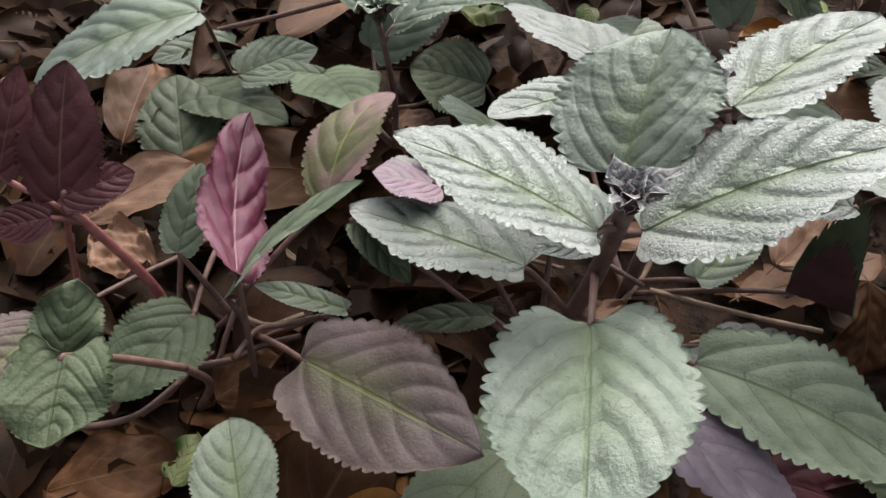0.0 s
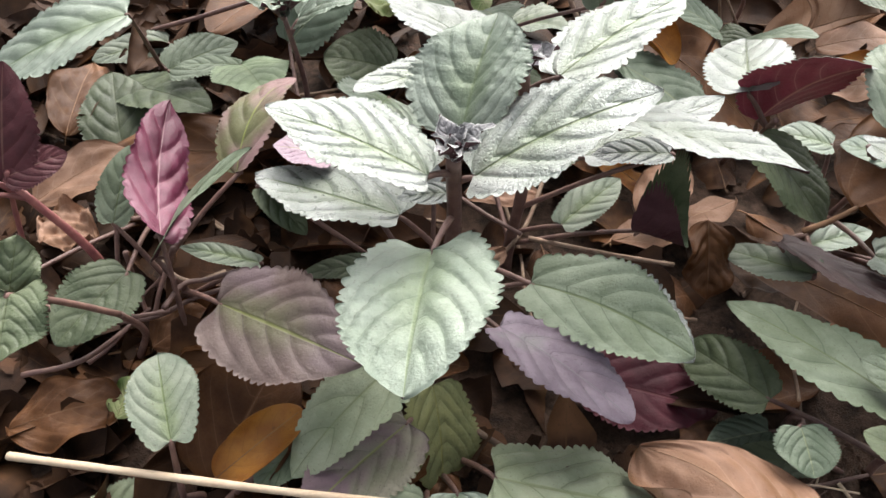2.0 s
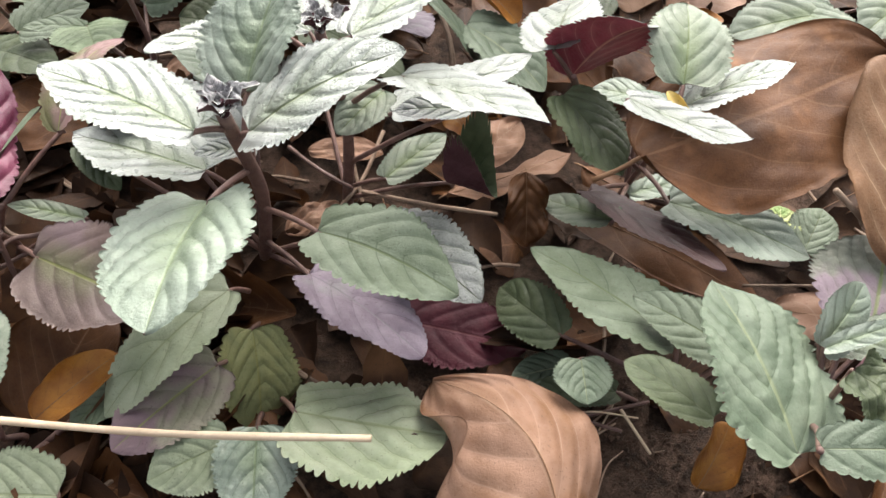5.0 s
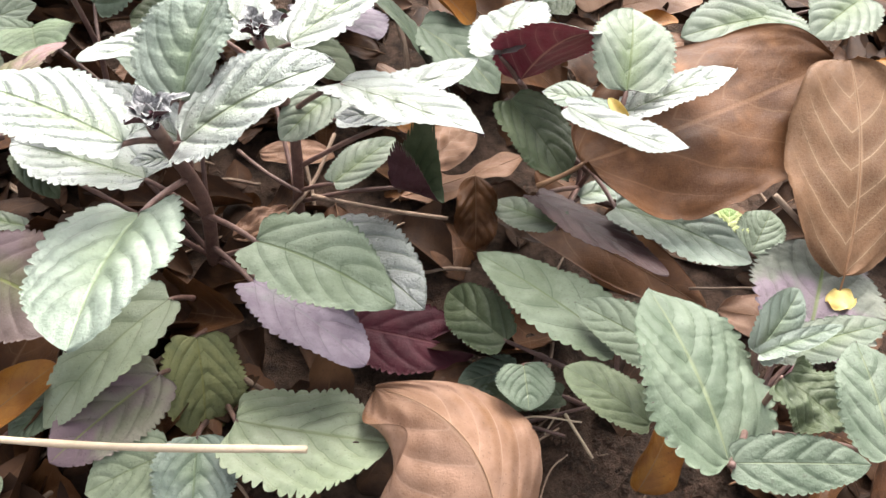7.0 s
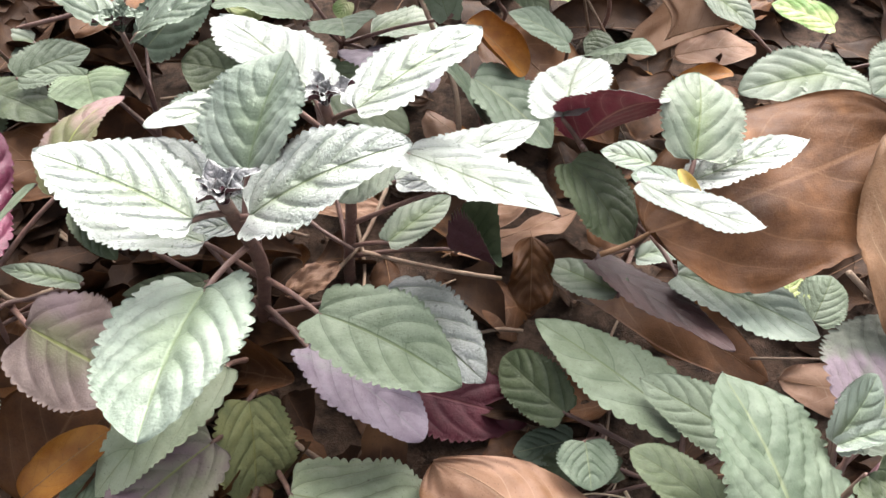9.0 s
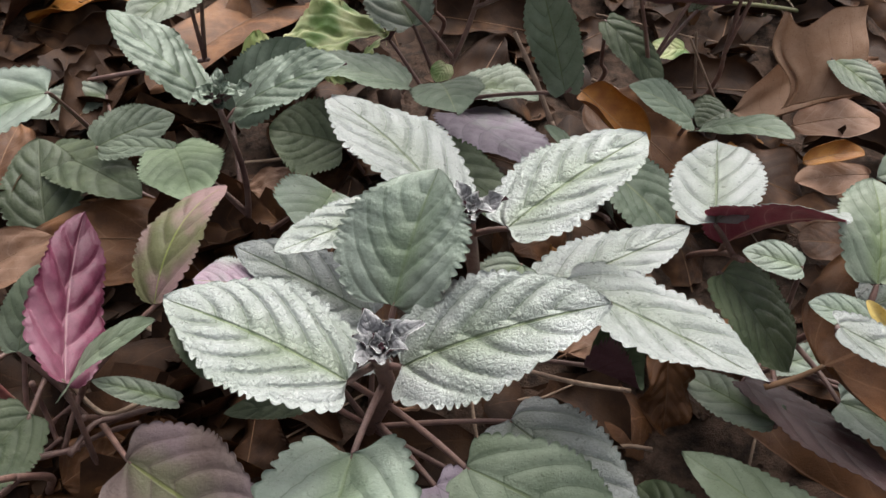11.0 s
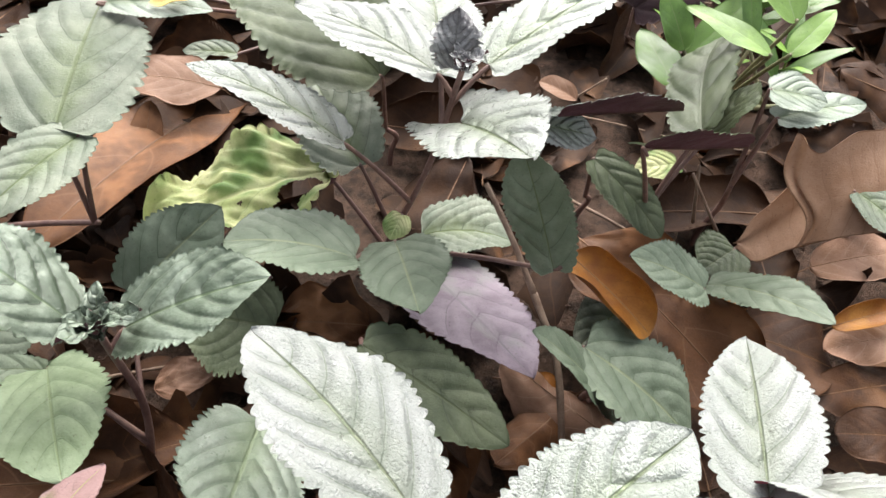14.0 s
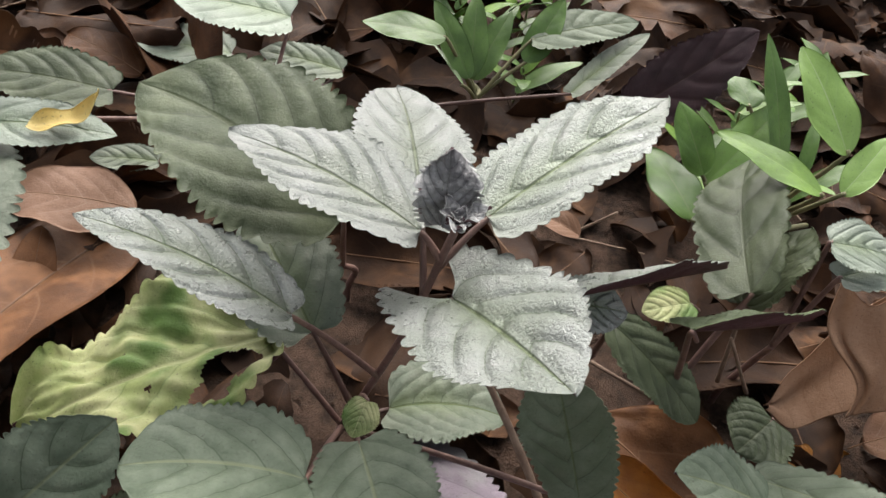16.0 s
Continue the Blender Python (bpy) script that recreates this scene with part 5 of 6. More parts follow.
dead_leaf("deadorange", (0.0216, 0.1091, 0.0471), (0.0478, 0.0836, 0.0358), (0.000, -0.406, 0.914), 0.0268, "glossy orange brown curled dry leaf", 529, wave=.1, roll=1.9)
dead_leaf("dead", (-0.1339, 0.3282, 0.0167), (-0.1695, 0.3490, 0.0219), (0.000, -0.243, 0.970), 0.0244, "reddish brown dry leaf among twigs", 868)
dead_leaf("deadtan", (-0.1192, 0.2329, 0.0189), (-0.1652, 0.2380, 0.0199), (-0.000, -0.196, 0.981), 0.0294, "tan dry leaf with a straight midrib", 875)
dead_leaf("dead", (-0.1558, 0.1802, -0.0186), (-0.1498, 0.2243, 0.0166), (0.309, -0.619, 0.722), 0.0175, "upright brown dry leaf with a curled side", 158)
dead_leaf("dead", (-0.1260, -0.1048, 0.0018), (-0.1083, -0.0707, 0.0213), (0.000, -0.498, 0.867), 0.0423, "brown dry leaf standing half upright under plants", 165, roll=.9)
dead_leaf("deadorange", (-0.1220, -0.1083, 0.0133), (-0.0979, -0.0906, 0.0234), (0.000, -0.498, 0.867), 0.0180, "glossy golden curled dry leaf", 172, roll=1.2)
dead_leaf("dead", (0.0624, -0.0158, 0.0133), (0.1331, -0.0574, 0.0029), (0.000, -0.243, 0.970), 0.0259, "dark brown flat dry leaf under the plants", 179)
dead_leaf("dead", (0.0430, -0.0094, 0.0280), (0.0433, -0.0306, 0.0068), (0.000, -0.707, 0.707), 0.0177, "crumpled brown shrivelled leaf", 186, pucker=4, wave=.6)
dead_leaf("deadorange", (0.0885, -0.1303, 0.0051), (0.0997, -0.1141, 0.0172), (0.000, -0.600, 0.800), 0.0189, "small golden folded dry leaf at the soil", 193, roll=1.3)
petal("petal", (-0.1271, 0.1806, 0.0918), (-0.1091, 0.1871, 0.0937), (0.000, -0.287, 0.958), 0.0060, "curled yellow fallen petal on a leaf", 966, bend=-.05, peak=.42, curl=1, tipcurl=.40)
petal("petal", (0.1570, -0.0789, 0.0367), (0.1668, -0.0784, 0.0368), (0.000, -0.196, 0.981), 0.0082, "small pale yellow flake on a leaf", 973, peak=.5)
petal("petal", (0.0815, -0.0264, 0.0798), (0.0879, -0.0350, 0.0752), (-0.309, -0.619, 0.722), 0.0040, "small yellow curled petal caught in a plant", 980, curl=2)
petal("petal", (0.1015, 0.2291, 0.0608), (0.1146, 0.2328, 0.0615), (-0.000, -0.196, 0.981), 0.0113, "pale yellow dry flake among green shoots", 987)
dead_leaf("yellowg", (-0.1607, -0.0851, 0.0063), (-0.1571, -0.0708, 0.0098), (0.000, -0.243, 0.970), 0.0098, "small yellow withered leaf on the litter", 994, wave=.4)
dead_leaf("deaddark", (0.0929, 0.1012, 0.0135), (0.1287, 0.0867, 0.0106), (0.000, -0.196, 0.981), 0.0442, "brown dry leaf half under another", 200, wave=.2)
dead_leaf("deadorange", (0.1252, 0.0964, 0.0247), (0.1552, 0.1037, 0.0269), (0.000, -0.287, 0.958), 0.0128, "yellowish rolled dry leaf on the litter", 207, roll=1.2)
dead_leaf("deadtan", (0.1590, 0.0970, 0.0188), (0.1228, 0.0904, 0.0175), (0.000, -0.196, 0.981), 0.0182, "tan dry leaf lying in a heap", 214, wave=.2)
dead_leaf("deaddark", (0.1551, 0.0804, 0.0105), (0.1116, 0.0741, 0.0092), (0.000, -0.196, 0.981), 0.0201, "grey-brown dry leaf lying in a heap", 221, wave=.3)
dead_leaf("deaddark", (0.1418, 0.0559, 0.0141), (0.1157, 0.0575, 0.0144), (0.000, -0.196, 0.981), 0.0212, "brown dry leaf at the foot of a heap", 165)
dead_leaf("deadtan", (0.1356, 0.1337, 0.0151), (0.1818, 0.1418, 0.0167), (0.000, -0.196, 0.981), 0.0235, "pale tan dry leaf behind a curled one", 172)
dead_leaf("deadtan", (0.0382, 0.1966, 0.0485), (0.0228, 0.2053, 0.0511), (0.000, -0.287, 0.958), 0.0109, "small pale pinkish-tan folded dry leaf", 179, fold=.5, wave=.05)
dead_leaf("deadtan", (-0.2144, -0.0003, 0.0120), (-0.1894, -0.0124, 0.0140), (0.050, -0.250, 0.960), 0.0210, "crumpled pale brown dry leaf under red stems", 301, crumple=.10, wave=.3, ragged=.05)
dead_leaf("dead", (-0.1558, -0.0581, 0.0080), (-0.1378, -0.0442, 0.0100), (0.000, -0.150, 0.980), 0.0230, "brown flat dry leaf among bare runners", 302, wave=.2, crumple=.03)
dead_leaf("dead", (-0.1934, -0.0896, 0.0060), (-0.1600, -0.0784, 0.0080), (0.000, -0.150, 0.980), 0.0240, "dark reddish brown dry leaf on the soil", 303, wave=.25, crumple=.03)
dead_leaf("dead", (-0.2253, 0.0549, 0.0090), (-0.2294, 0.1077, 0.0120), (0.200, -0.300, 0.930), 0.0260, "brown dry leaf with one side curled up", 304, roll=.6, crumple=.03)
dead_leaf("deadtan", (-0.2217, 0.0104, 0.0100), (-0.1909, 0.0405, 0.0140), (0.100, -0.250, 0.960), 0.0240, "tan dry leaf folded over dark litter", 305, fold=.3, crumple=.03)
dead_leaf("deadtan", (0.0226, 0.0078, 0.0150), (0.0457, 0.0306, 0.0200), (0.000, -0.350, 0.930), 0.0200, "tan dry leaf propped behind thin stems", 306, crumple=.03)
dead_leaf("deadtan", (-0.0471, 0.0221, 0.0100), (-0.0146, 0.0172, 0.0130), (0.000, -0.250, 0.960), 0.0130, "narrow pale dry leaf among runners", 307, crumple=.04)
dead_leaf("dead", (-0.0848, 0.1092, 0.0040), (-0.0478, 0.1064, 0.0070), (0.000, -0.200, 0.970), 0.0320, "reddish brown dry leaf lying flat", 308, wave=.2, crumple=.03)
dead_leaf("deadtan", (-0.1221, 0.0801, 0.0050), (-0.1019, 0.0869, 0.0090), (0.000, -0.200, 0.970), 0.0150, "small tan dry leaf in dark litter", 309, crumple=.04)
dead_leaf("dead", (-0.1149, 0.0458, 0.0060), (-0.2035, 0.0383, 0.0110), (0.050, -0.150, 0.980), 0.0420, "long brown dry leaf with a pale midrib", 310, wave=.12, crumple=.025)
dead_leaf("dead", (-0.1397, 0.0310, 0.0050), (-0.0960, 0.0274, 0.0080), (0.000, -0.180, 0.980), 0.0260, "brown dry leaf with worn edges", 311, ragged=.04, crumple=.03)
dead_leaf("deadtan", (-0.0518, -0.0270, 0.0100), (-0.0319, -0.0140, 0.0140), (0.000, -0.250, 0.960), 0.0120, "pale torn dry leaf at a stem's foot", 312, ragged=.08, crumple=.08)

for k, (x, y, tall, count) in enumerate([(0.022, 0.395, 0.045, 7), (0.045, 0.385, 0.035, 6), (0.062, 0.410, 0.045, 7), (0.085, 0.430, 0.040, 6), (0.050, 0.350, 0.025, 5),
                                         (0.150, 0.300, 0.040, 6), (0.175, 0.320, 0.045, 6), (0.205, 0.335, 0.045, 7), (0.165, 0.265, 0.035, 5), (0.120, 0.275, 0.030, 5)]):
    shoot("small green shoot with smooth narrow leaves in litter", (x, y, 0.0), tall, count, 700 + 13 * k)

# ---- litter ----
def litter():
    """Dry leaves strewn over the soil; alike ones share their mesh."""
    rng = random.Random(11)
    kinds = []
    for k, skin in enumerate(("deaddark", "dead", "deadtan", "scrap", "deaddark", "deadorange", "deaddark", "scrap")):
        for c in range(2):
            curl, bend, twist = rng.uniform(-2, 3), rng.uniform(-0.06, 0.12), rng.uniform(-0.8, 0.8)
            blade = leaf_mesh("dead_leaf", skin, 0.06, rng.uniform(0.024, 0.036), bend, rng.uniform(-0.1, 0.35), rng, teeth=5, tooth=0.015,
                              pucker=0.4, wave=0.24, heart=0.0, under=skin, peak=0.48, fine=False, curl=curl * 1.3, twist=twist, ragged=0.03, crumple=0.06)
            line = [(-0.004, 0, -0.001)]
            for i in range(7):
                u = i / 6 * 0.96
                z, a = 0.24 * bend * u * (1 - u), twist * (u - 0.3)
                line.append((0.06 * u, -z * math.sin(a), z * math.cos(a)))
            kinds.append((skin, blade, tube_mesh("midrib", line, 0.00045, 0.00015, RIB, 5, 2, 0.1, k)))
    words = {"scrap": "blackish rotting dry leaf in the litter, with shade in its colour", "deaddark": "dark brown half-rotted dry leaf in the litter, with shade in its colour", "dead": "brown dry leaf lying in the litter",
             "deadtan": "pale tan dry leaf lying in the litter", "deadorange": "orange-brown curled dry leaf in the litter"}
    n = 0
    while n < 300:
        x, y = rng.uniform(-0.36, 0.40), rng.uniform(-0.24, 0.80)
        if 0.02 < x < 0.10 and y < -0.095:
            continue
        skin, me, rib = rng.choice(kinds)
        # Beyond y 0.1 mostly dark kinds: shade under the plants put into leaf colour.
        if y > 0.1 and skin in ("deadtan", "dead", "deaddark", "deadorange") and rng.random() < 0.85:
            skin, me, rib = kinds[rng.choice((0, 6, 7, 8, 14, 15))]
        # Only blackish leaves here: the deep shadow between plants is in their colour.
        if -0.02 < x < 0.125 and 0.13 < y < 0.30:
            skin, me, rib = kinds[(6, 7, 14, 15)[n % 4]]
        s = rng.uniform(0.5, 1.15) * (1.45 if y > 0.12 else 1.0)
        ob = new("dead_leaf", me)
        ob.matrix_basis = Matrix.LocRotScale((x, y, height(x, y) + rng.uniform(0.004, 0.010)), Euler((rng.gauss(0, 0.13), rng.gauss(0, 0.13), rng.uniform(0, 6.28))), Vector((s, s, s * 0.8)))
        tagged(ob, words[skin], "leaf", "leaf litter")
        put("midrib", rib, ob, ob.matrix_basis.copy())
        n += 1


def mould():
    """The lower layer of broken dry leaves: many bent scraps in one sheet."""
    rng = random.Random(21)
    mats = [SKIN[k] for k in ("scrap", "deaddark", "dead", "scrap")]
    verts, faces, slots, uvs = [], [], [], []
    for k in range(3900):
        x, y = rng.uniform(-0.42, 0.46), rng.uniform(-0.26, 0.9)
        if k < 500:
            x, y = rng.uniform(-0.32, -0.08), rng.uniform(-0.14, 0.2)
        if k > 2000:
            x, y = rng.gauss(0.0, 0.7), rng.gauss(0.3, 0.8)
            if -0.42 < x < 0.46 and -0.26 < y < 0.9:
                continue
        if 0.02 < x < 0.10 and y < -0.09 and rng.random() < 0.8:
            continue
        ln, wd = rng.uniform(0.014, 0.05), rng.uniform(0.010, 0.026)
        if y > 0.3:
            ln, wd = ln * 1.5, wd * 1.5
        m = Matrix.LocRotScale((x, y, height(x, y) + rng.uniform(0.0, 0.004)), Euler((rng.gauss(0, 0.2), rng.gauss(0, 0.2), rng.uniform(0, 6.28))), None)
        # Darker scraps behind and to the left, colour standing in for shade.
        arch, roll, skew, st, which = rng.uniform(-0.5, 0.9), rng.uniform(-0.5, 1.4), rng.uniform(-0.5, 0.5), len(verts), rng.choice((0, 0, 1, 3, 0, 3, 3) if y > 0.1 or x < -0.12 else (0, 0, 1, 1, 1, 2, 3))
        n, q = 10, 6
        ja, jb = rng.uniform(0, 6.3), rng.uniform(0, 6.3)
        for layer in (0, 1):
            for i in range(n):
                for j in range(q):
                    u, v = i / (n - 1), j / (q - 1) * 2 - 1
                    w = wd * 0.5 * (math.sin(math.pi * (0.02 + 0.96 * u)) ** 0.7) * (1 + 0.22 * math.sin(u * 7 + (ja if v > 0 else jb)) + 0.12 * math.sin(u * 19 + jb))
                    p = Vector((ln * (u - 0.5) + skew * w * v, w * v, ln * arch * u * (1 - u) + roll * w * v * v - 0.0003 * layer))
                    verts.append(m @ p)
                    uvs.append((u, v * 0.5 + 0.5))
        for layer in (0, 1):
            o = st + layer * n * q
            for i in range(n - 1):
                for j in range(q - 1):
                    f = (o + i * q + j, o + (i + 1) * q + j, o + (i + 1) * q + j + 1, o + i * q + j + 1)
                    faces.append(f if layer == 0 else tuple(reversed(f)))
                    slots.append(which)
    ob = new("leaf_mould", mesh_of("leaf_mould", verts, faces, mats, slots, uvs, course=[(5 * u - 2 * abs(2 * v - 1), v) for u, v in uvs]))
    tagged(ob, "layer of broken brown leaf scraps covering the soil", "leaf litter", kind="stuff")


def sticks():
    """Thin twigs and dead stems lying about."""
    rng = random.Random(5)
    for k in range(80):
        x, y, a, ln = rng.uniform(-0.3, 0.3), rng.uniform(-0.2, 0.6), rng.uniform(0, 6.28), rng.uniform(0.025, 0.10)
        d = Vector((math.cos(a), math.sin(a), 0))
        pts = []
        for i in range(4):
            q = Vector((x, y, 0)) + d * ln * i / 3 + Vector((rng.gauss(0, 0.003), rng.gauss(0, 0.003), 0))
            pts.append((q.x, q.y, height(q.x, q.y) + 0.004 + 0.004 * rng.random()))
        r = rng.uniform(0.0004, 0.0012)
        twig(pts, r, r * 0.6, "thin brown dry twig lying in the litter", TWIG, k)


def straws():
    """Short rootlets and straws on the bare patch of soil."""
    rng = random.Random(31)
    for k in range(46):
        x, y, a, ln = rng.uniform(0.015, 0.105), rng.uniform(-0.19, -0.085), rng.gauss(0.5, 0.7), rng.uniform(0.006, 0.024)
        d = Vector((math.cos(a), math.sin(a), 0))
        pts = []
        for i in range(3):
            q = Vector((x, y, 0)) + d * ln * i / 2 + Vector((rng.gauss(0, 0.0015), rng.gauss(0, 0.0015), 0))
            pts.append((q.x, q.y, height(q.x, q.y) + 0.0015 + 0.002 * rng.random()))
        r = rng.uniform(0.0002, 0.00045)
        twig(pts, r, r * 0.7, "short thin straw lying on bare soil", rng.choice((TWIG, STEM, STEM, TWIG, TWIGPALE)), k, "straw")


def crumbs():
    """Loose crumbs of earth and leaf, too many to count."""
    rng = random.Random(8)
    verts, faces = [], []
    for k in range(6000):
        x, y = rng.uniform(-0.3, 0.3), rng.uniform(-0.22, 0.5)
        if k < 2500:
            x, y = rng.uniform(0.0, 0.13), rng.uniform(-0.2, -0.08)
        c = Vector((x, y, height(x, y) + 0.0004))
        r = rng.uniform(0.0004, 0.0016)
        st = len(verts)
        for d in ((1, 0, 0), (-1, 0, 0), (0, 1, 0), (0, -1, 0), (0, 0, 0.8), (0, 0, -0.8)):
            verts.append(c + Vector(d) * r * rng.uniform(0.5, 1.3) + Vector((rng.gauss(0, r * 0.2), rng.gauss(0, r * 0.2), 0)))
        for a, b in ((0, 2), (2, 1), (1, 3), (3, 0)):
            faces.append((st + a, st + b, st + 4))
            faces.append((st + b, st + a, st + 5))
    ob = new("soil_crumbs", mesh_of("soil_crumbs", verts, faces, [SOIL], smooth=False))
    tagged(ob, "loose dark crumbs of soil and rotted leaf", "soil", kind="stuff")


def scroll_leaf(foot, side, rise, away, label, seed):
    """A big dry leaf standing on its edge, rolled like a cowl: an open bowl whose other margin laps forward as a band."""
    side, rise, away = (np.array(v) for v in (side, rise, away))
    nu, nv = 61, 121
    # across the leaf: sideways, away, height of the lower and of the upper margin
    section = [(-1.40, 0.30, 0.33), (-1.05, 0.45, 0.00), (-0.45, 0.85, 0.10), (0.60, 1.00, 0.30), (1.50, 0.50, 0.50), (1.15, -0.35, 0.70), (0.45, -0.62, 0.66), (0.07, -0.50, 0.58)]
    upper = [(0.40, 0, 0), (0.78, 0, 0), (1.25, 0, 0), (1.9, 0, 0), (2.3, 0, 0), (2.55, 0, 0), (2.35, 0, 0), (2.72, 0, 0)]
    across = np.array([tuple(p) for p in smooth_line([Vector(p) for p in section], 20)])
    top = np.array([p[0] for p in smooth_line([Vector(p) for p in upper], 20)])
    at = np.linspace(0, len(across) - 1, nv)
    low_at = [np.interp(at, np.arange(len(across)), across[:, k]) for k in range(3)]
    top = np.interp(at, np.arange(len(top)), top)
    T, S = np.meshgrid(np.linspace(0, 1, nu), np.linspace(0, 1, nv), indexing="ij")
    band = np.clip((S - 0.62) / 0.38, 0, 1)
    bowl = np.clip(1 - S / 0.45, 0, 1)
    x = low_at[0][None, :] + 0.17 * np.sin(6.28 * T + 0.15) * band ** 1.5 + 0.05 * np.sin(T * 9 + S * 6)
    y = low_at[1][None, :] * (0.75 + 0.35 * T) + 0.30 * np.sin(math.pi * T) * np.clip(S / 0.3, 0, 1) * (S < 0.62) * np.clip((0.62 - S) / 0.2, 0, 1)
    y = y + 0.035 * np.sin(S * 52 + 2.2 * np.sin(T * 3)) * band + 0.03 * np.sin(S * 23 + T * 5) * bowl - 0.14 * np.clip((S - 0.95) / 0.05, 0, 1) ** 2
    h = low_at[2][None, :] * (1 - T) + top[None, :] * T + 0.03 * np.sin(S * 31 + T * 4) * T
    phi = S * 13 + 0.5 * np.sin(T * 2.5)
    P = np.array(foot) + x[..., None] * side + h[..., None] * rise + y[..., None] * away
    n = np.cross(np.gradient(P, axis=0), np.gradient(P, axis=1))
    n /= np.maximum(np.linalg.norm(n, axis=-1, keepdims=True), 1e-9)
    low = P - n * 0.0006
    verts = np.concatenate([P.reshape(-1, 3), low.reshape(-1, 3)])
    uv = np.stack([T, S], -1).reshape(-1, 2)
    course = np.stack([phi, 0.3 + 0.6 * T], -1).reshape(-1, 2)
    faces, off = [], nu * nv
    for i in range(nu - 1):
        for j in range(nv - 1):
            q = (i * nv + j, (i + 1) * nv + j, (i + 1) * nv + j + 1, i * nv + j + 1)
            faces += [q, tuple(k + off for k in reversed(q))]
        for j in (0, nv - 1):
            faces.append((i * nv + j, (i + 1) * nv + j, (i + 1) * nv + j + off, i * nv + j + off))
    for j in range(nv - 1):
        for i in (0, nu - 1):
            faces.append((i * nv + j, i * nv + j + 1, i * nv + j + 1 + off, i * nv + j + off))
    me = mesh_of("dead_leaf", verts - np.array(foot), faces, [SKIN["deadtan_backlit"]], None, np.concatenate([uv, uv]), course=np.concatenate([course, course]))
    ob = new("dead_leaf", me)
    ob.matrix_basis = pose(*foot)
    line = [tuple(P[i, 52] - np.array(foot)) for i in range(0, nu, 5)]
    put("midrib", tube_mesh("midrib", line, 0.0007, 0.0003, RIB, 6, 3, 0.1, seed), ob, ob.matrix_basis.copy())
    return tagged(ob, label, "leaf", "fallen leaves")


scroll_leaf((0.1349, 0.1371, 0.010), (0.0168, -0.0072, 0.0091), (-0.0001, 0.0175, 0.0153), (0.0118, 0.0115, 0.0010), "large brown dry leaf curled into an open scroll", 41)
twig([(-0.1816, -0.1061, 0.0200), (-0.1502, -0.1115, 0.0240), (-0.0774, -0.1237, 0.0340), (-0.0146, -0.1301, 0.0420)], 0.0012, 0.0010, "long pale straw-coloured twig lying over low leaves", TWIGPALE)
twig([(0.0093, 0.1006, 0.0360), (0.0005, 0.1146, 0.0500), (-0.0084, 0.1308, 0.0600)], 0.0013, 0.001, "bent brown dead stem rising beside a leaf", TWIG)
twig([(0.0093, 0.1006, 0.0360), (0.0166, 0.0796, 0.0250), (0.0183, 0.0542, 0.0080)], 0.0013, 0.0012, "pale brown dead stem lying across the litter", TWIG)
twig([(0.1259, -0.0509, 0.0080), (0.1616, -0.0493, 0.0060)], 0.0006, 0.0005, "thin dark dry twig on the soil", TWIG)
twig([(0.0435, -0.1063, 0.0020), (0.0798, -0.0986, 0.0040)], 0.0008, 0.0006, "reddish dry twig on bare soil", STEM)
twig([(0.0462, -0.1174, 0.0020), (0.0665, -0.1068, 0.0040)], 0.0005, 0.0004, "thin brown straw on bare soil", TWIG)
twig([(-0.1897, -0.0772, 0.0180), (-0.1718, -0.0725, 0.0200), (-0.1663, -0.0520, 0.0100), (-0.1593, -0.0443, 0.0120)], 0.0009, 0.0008, "brown dead runner stem over the litter", STEM)
twig([(-0.1918, -0.0507, 0.0200), (-0.1684, -0.0574, 0.0220), (-0.1488, -0.0514, 0.0200)], 0.0009, 0.0008, "brown dead runner stem over the litter", STEM)
twig([(-0.1467, -0.0584, 0.0300), (-0.1429, -0.0480, 0.0300), (-0.1358, -0.0438, 0.0280), (-0.1259, -0.0413, 0.0300)], 0.0009, 0.0008, "brown dead runner stem over the litter", STEM)
twig([(-0.0536, 0.0127, 0.0200), (-0.0403, -0.0023, 0.0220), (-0.0264, -0.0112, 0.0200)], 0.0009, 0.0008, "brown dead runner stem over the litter", STEM)
twig([(-0.0227, -0.0072, 0.0140), (0.0071, -0.0167, 0.0160), (0.0323, -0.0177, 0.0120)], 0.0009, 0.0008, "grey-brown dead runner stem over the litter", TWIG)
twig([(-0.0144, 0.0235, 0.0200), (-0.0233, 0.0011, 0.0120), (-0.0368, -0.0137, 0.0040)], 0.0009, 0.0008, "grey-brown dead runner stem over the litter", TWIG)
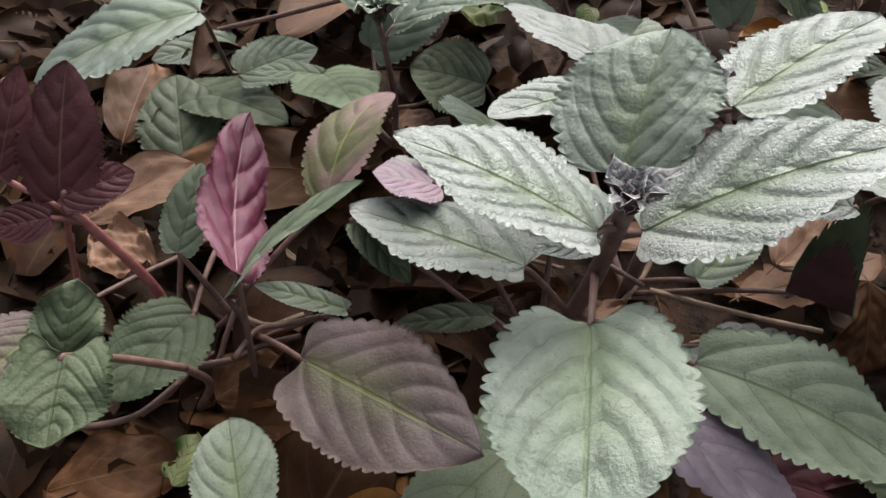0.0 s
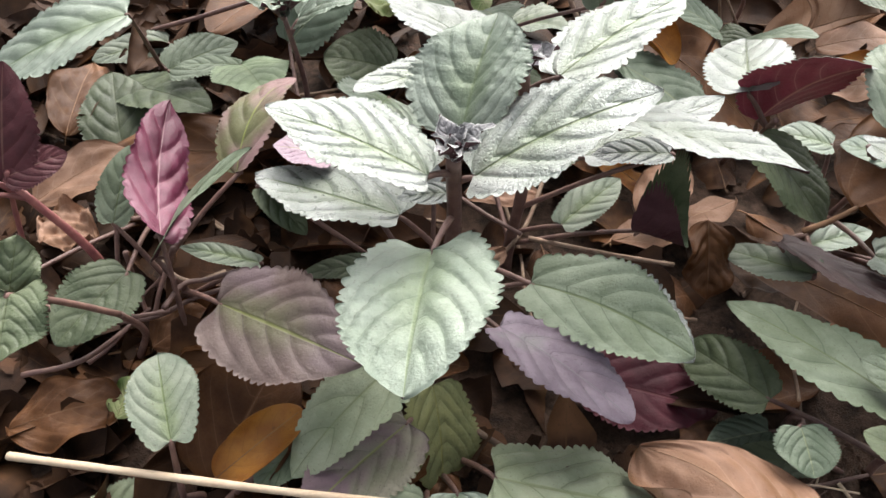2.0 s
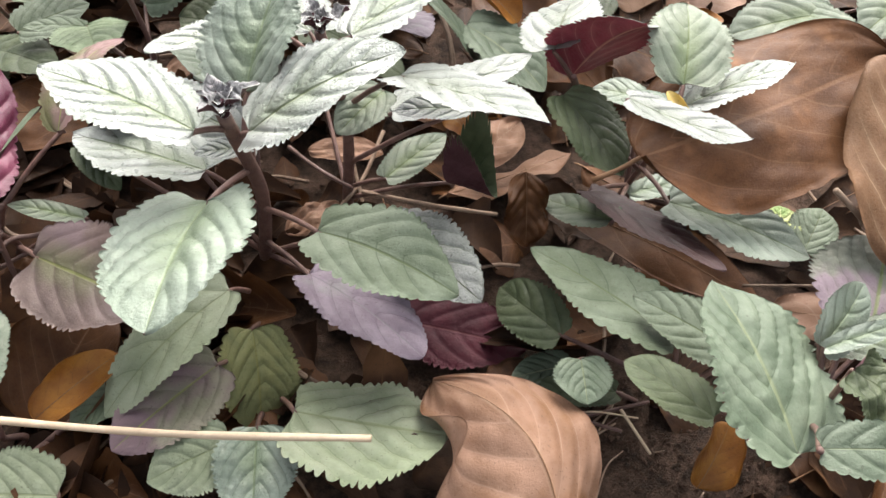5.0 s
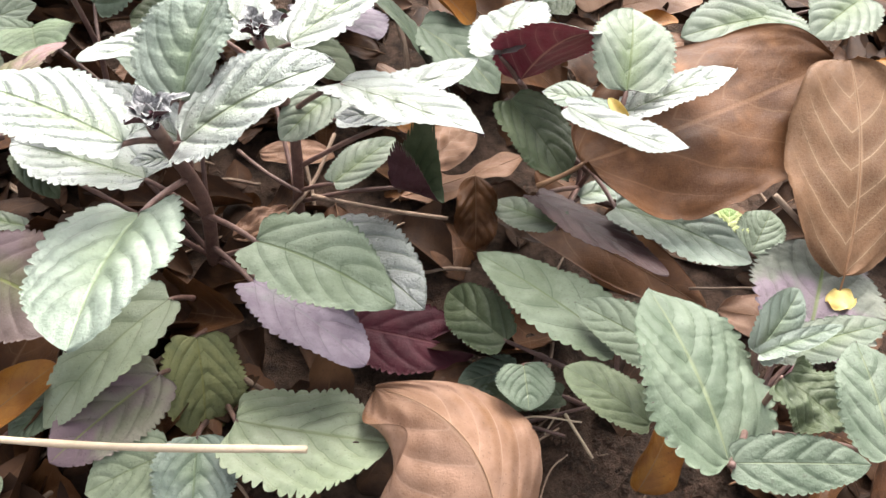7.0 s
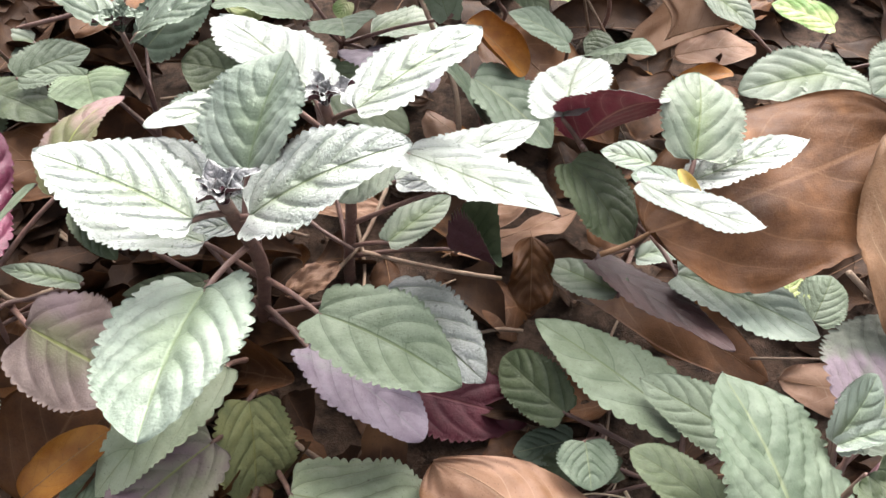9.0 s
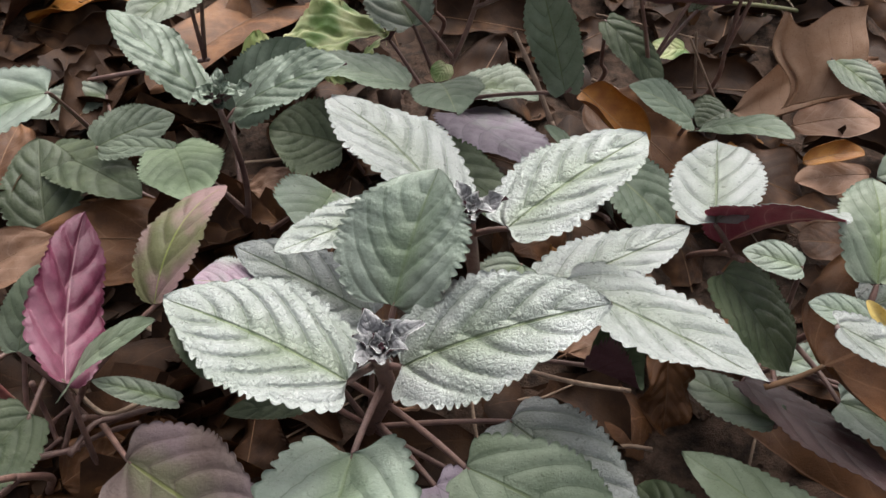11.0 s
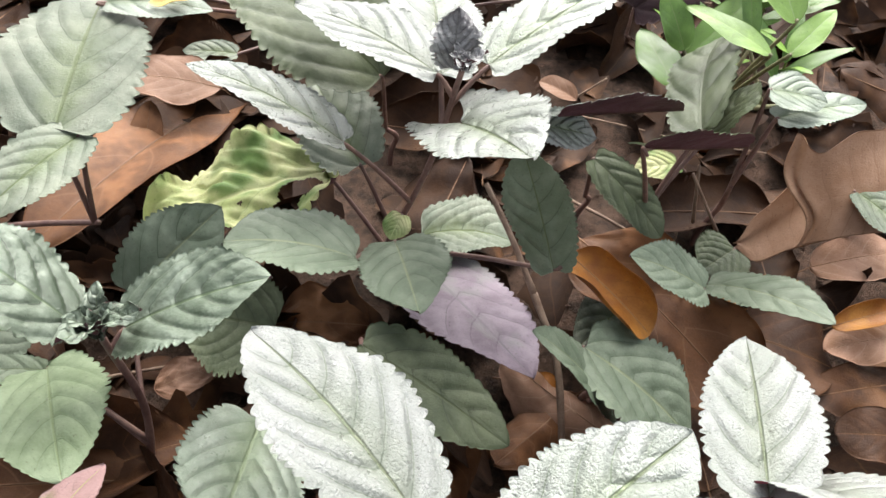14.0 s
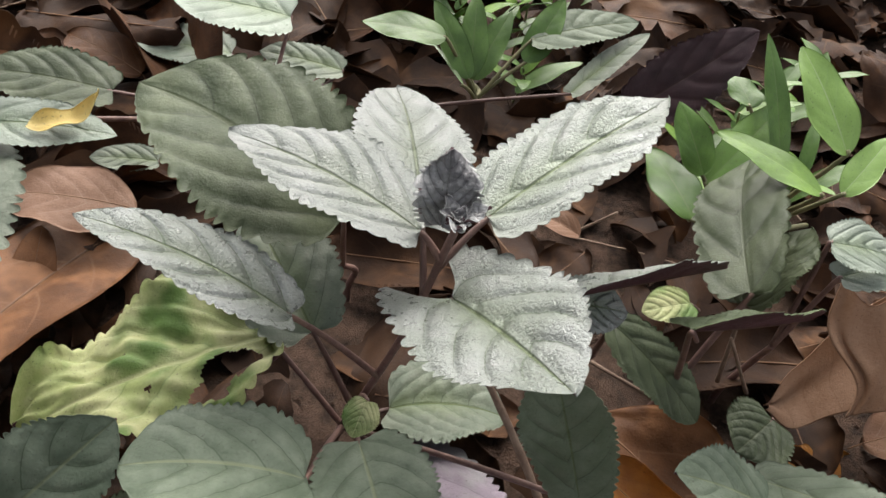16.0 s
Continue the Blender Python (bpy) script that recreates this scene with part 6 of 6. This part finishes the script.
twig([(-0.1717, -0.0218, 0.0350), (-0.1712, -0.0355, 0.0200), (-0.1680, -0.0481, 0.0100)], 0.0009, 0.0008, "bare brown stem of an old runner", STEM)
twig([(-0.1653, -0.0356, 0.0320), (-0.1646, -0.0385, 0.0180), (-0.1607, -0.0454, 0.0100)], 0.0009, 0.0008, "bare brown stem of an old runner", STEM)
twig([(-0.1781, -0.0524, 0.0120), (-0.1567, -0.0499, 0.0140), (-0.1439, -0.0449, 0.0180), (-0.1323, -0.0428, 0.0220)], 0.0009, 0.0008, "bare brown stem of an old runner", STEM)
twig([(-0.1573, -0.0302, 0.0220), (-0.1510, -0.0358, 0.0200), (-0.1413, -0.0414, 0.0240), (-0.1330, -0.0349, 0.0220)], 0.0009, 0.0008, "bare brown stem of an old runner", TWIG)
twig([(-0.1571, -0.0485, 0.0120), (-0.1546, -0.0421, 0.0200), (-0.1520, -0.0322, 0.0260)], 0.0009, 0.0008, "bare brown stem of an old runner", STEM)
twig([(-0.1759, -0.0652, 0.0080), (-0.1703, -0.0608, 0.0100), (-0.1652, -0.0535, 0.0120)], 0.0009, 0.0008, "bare brown stem of an old runner", STEM)
twig([(0.0451, -0.1073, 0.0040), (0.0571, -0.1029, 0.0050), (0.0747, -0.1049, 0.0040)], 0.0004, 0.0003, "fine pale root over bare soil", TWIGPALE)
twig([(0.0693, -0.1016, 0.0040), (0.0765, -0.1176, 0.0030)], 0.0006, 0.0005, "thin broken straw on bare soil", TWIGPALE)
twig([(0.0484, -0.1032, 0.0040), (0.0675, -0.1108, 0.0060)], 0.0007, 0.0006, "reddish dry twig on bare soil", STEM)
twig([(0.0944, 0.1630, 0.0100), (0.0809, 0.1557, 0.0500)], 0.0009, 0.0007, "thin dead stem rising from the litter", TWIG)
twig([(0.1038, 0.1578, 0.0100), (0.0769, 0.1507, 0.0500)], 0.0008, 0.0006, "thin dead stem rising from the litter", TWIG)
twig([(0.0395, 0.2027, 0.0450), (0.0486, 0.1969, 0.0600)], 0.0005, 0.0004, "fine wiry stem with a pale tip", TWIG)
mould()
litter()
sticks()
straws()
crumbs()
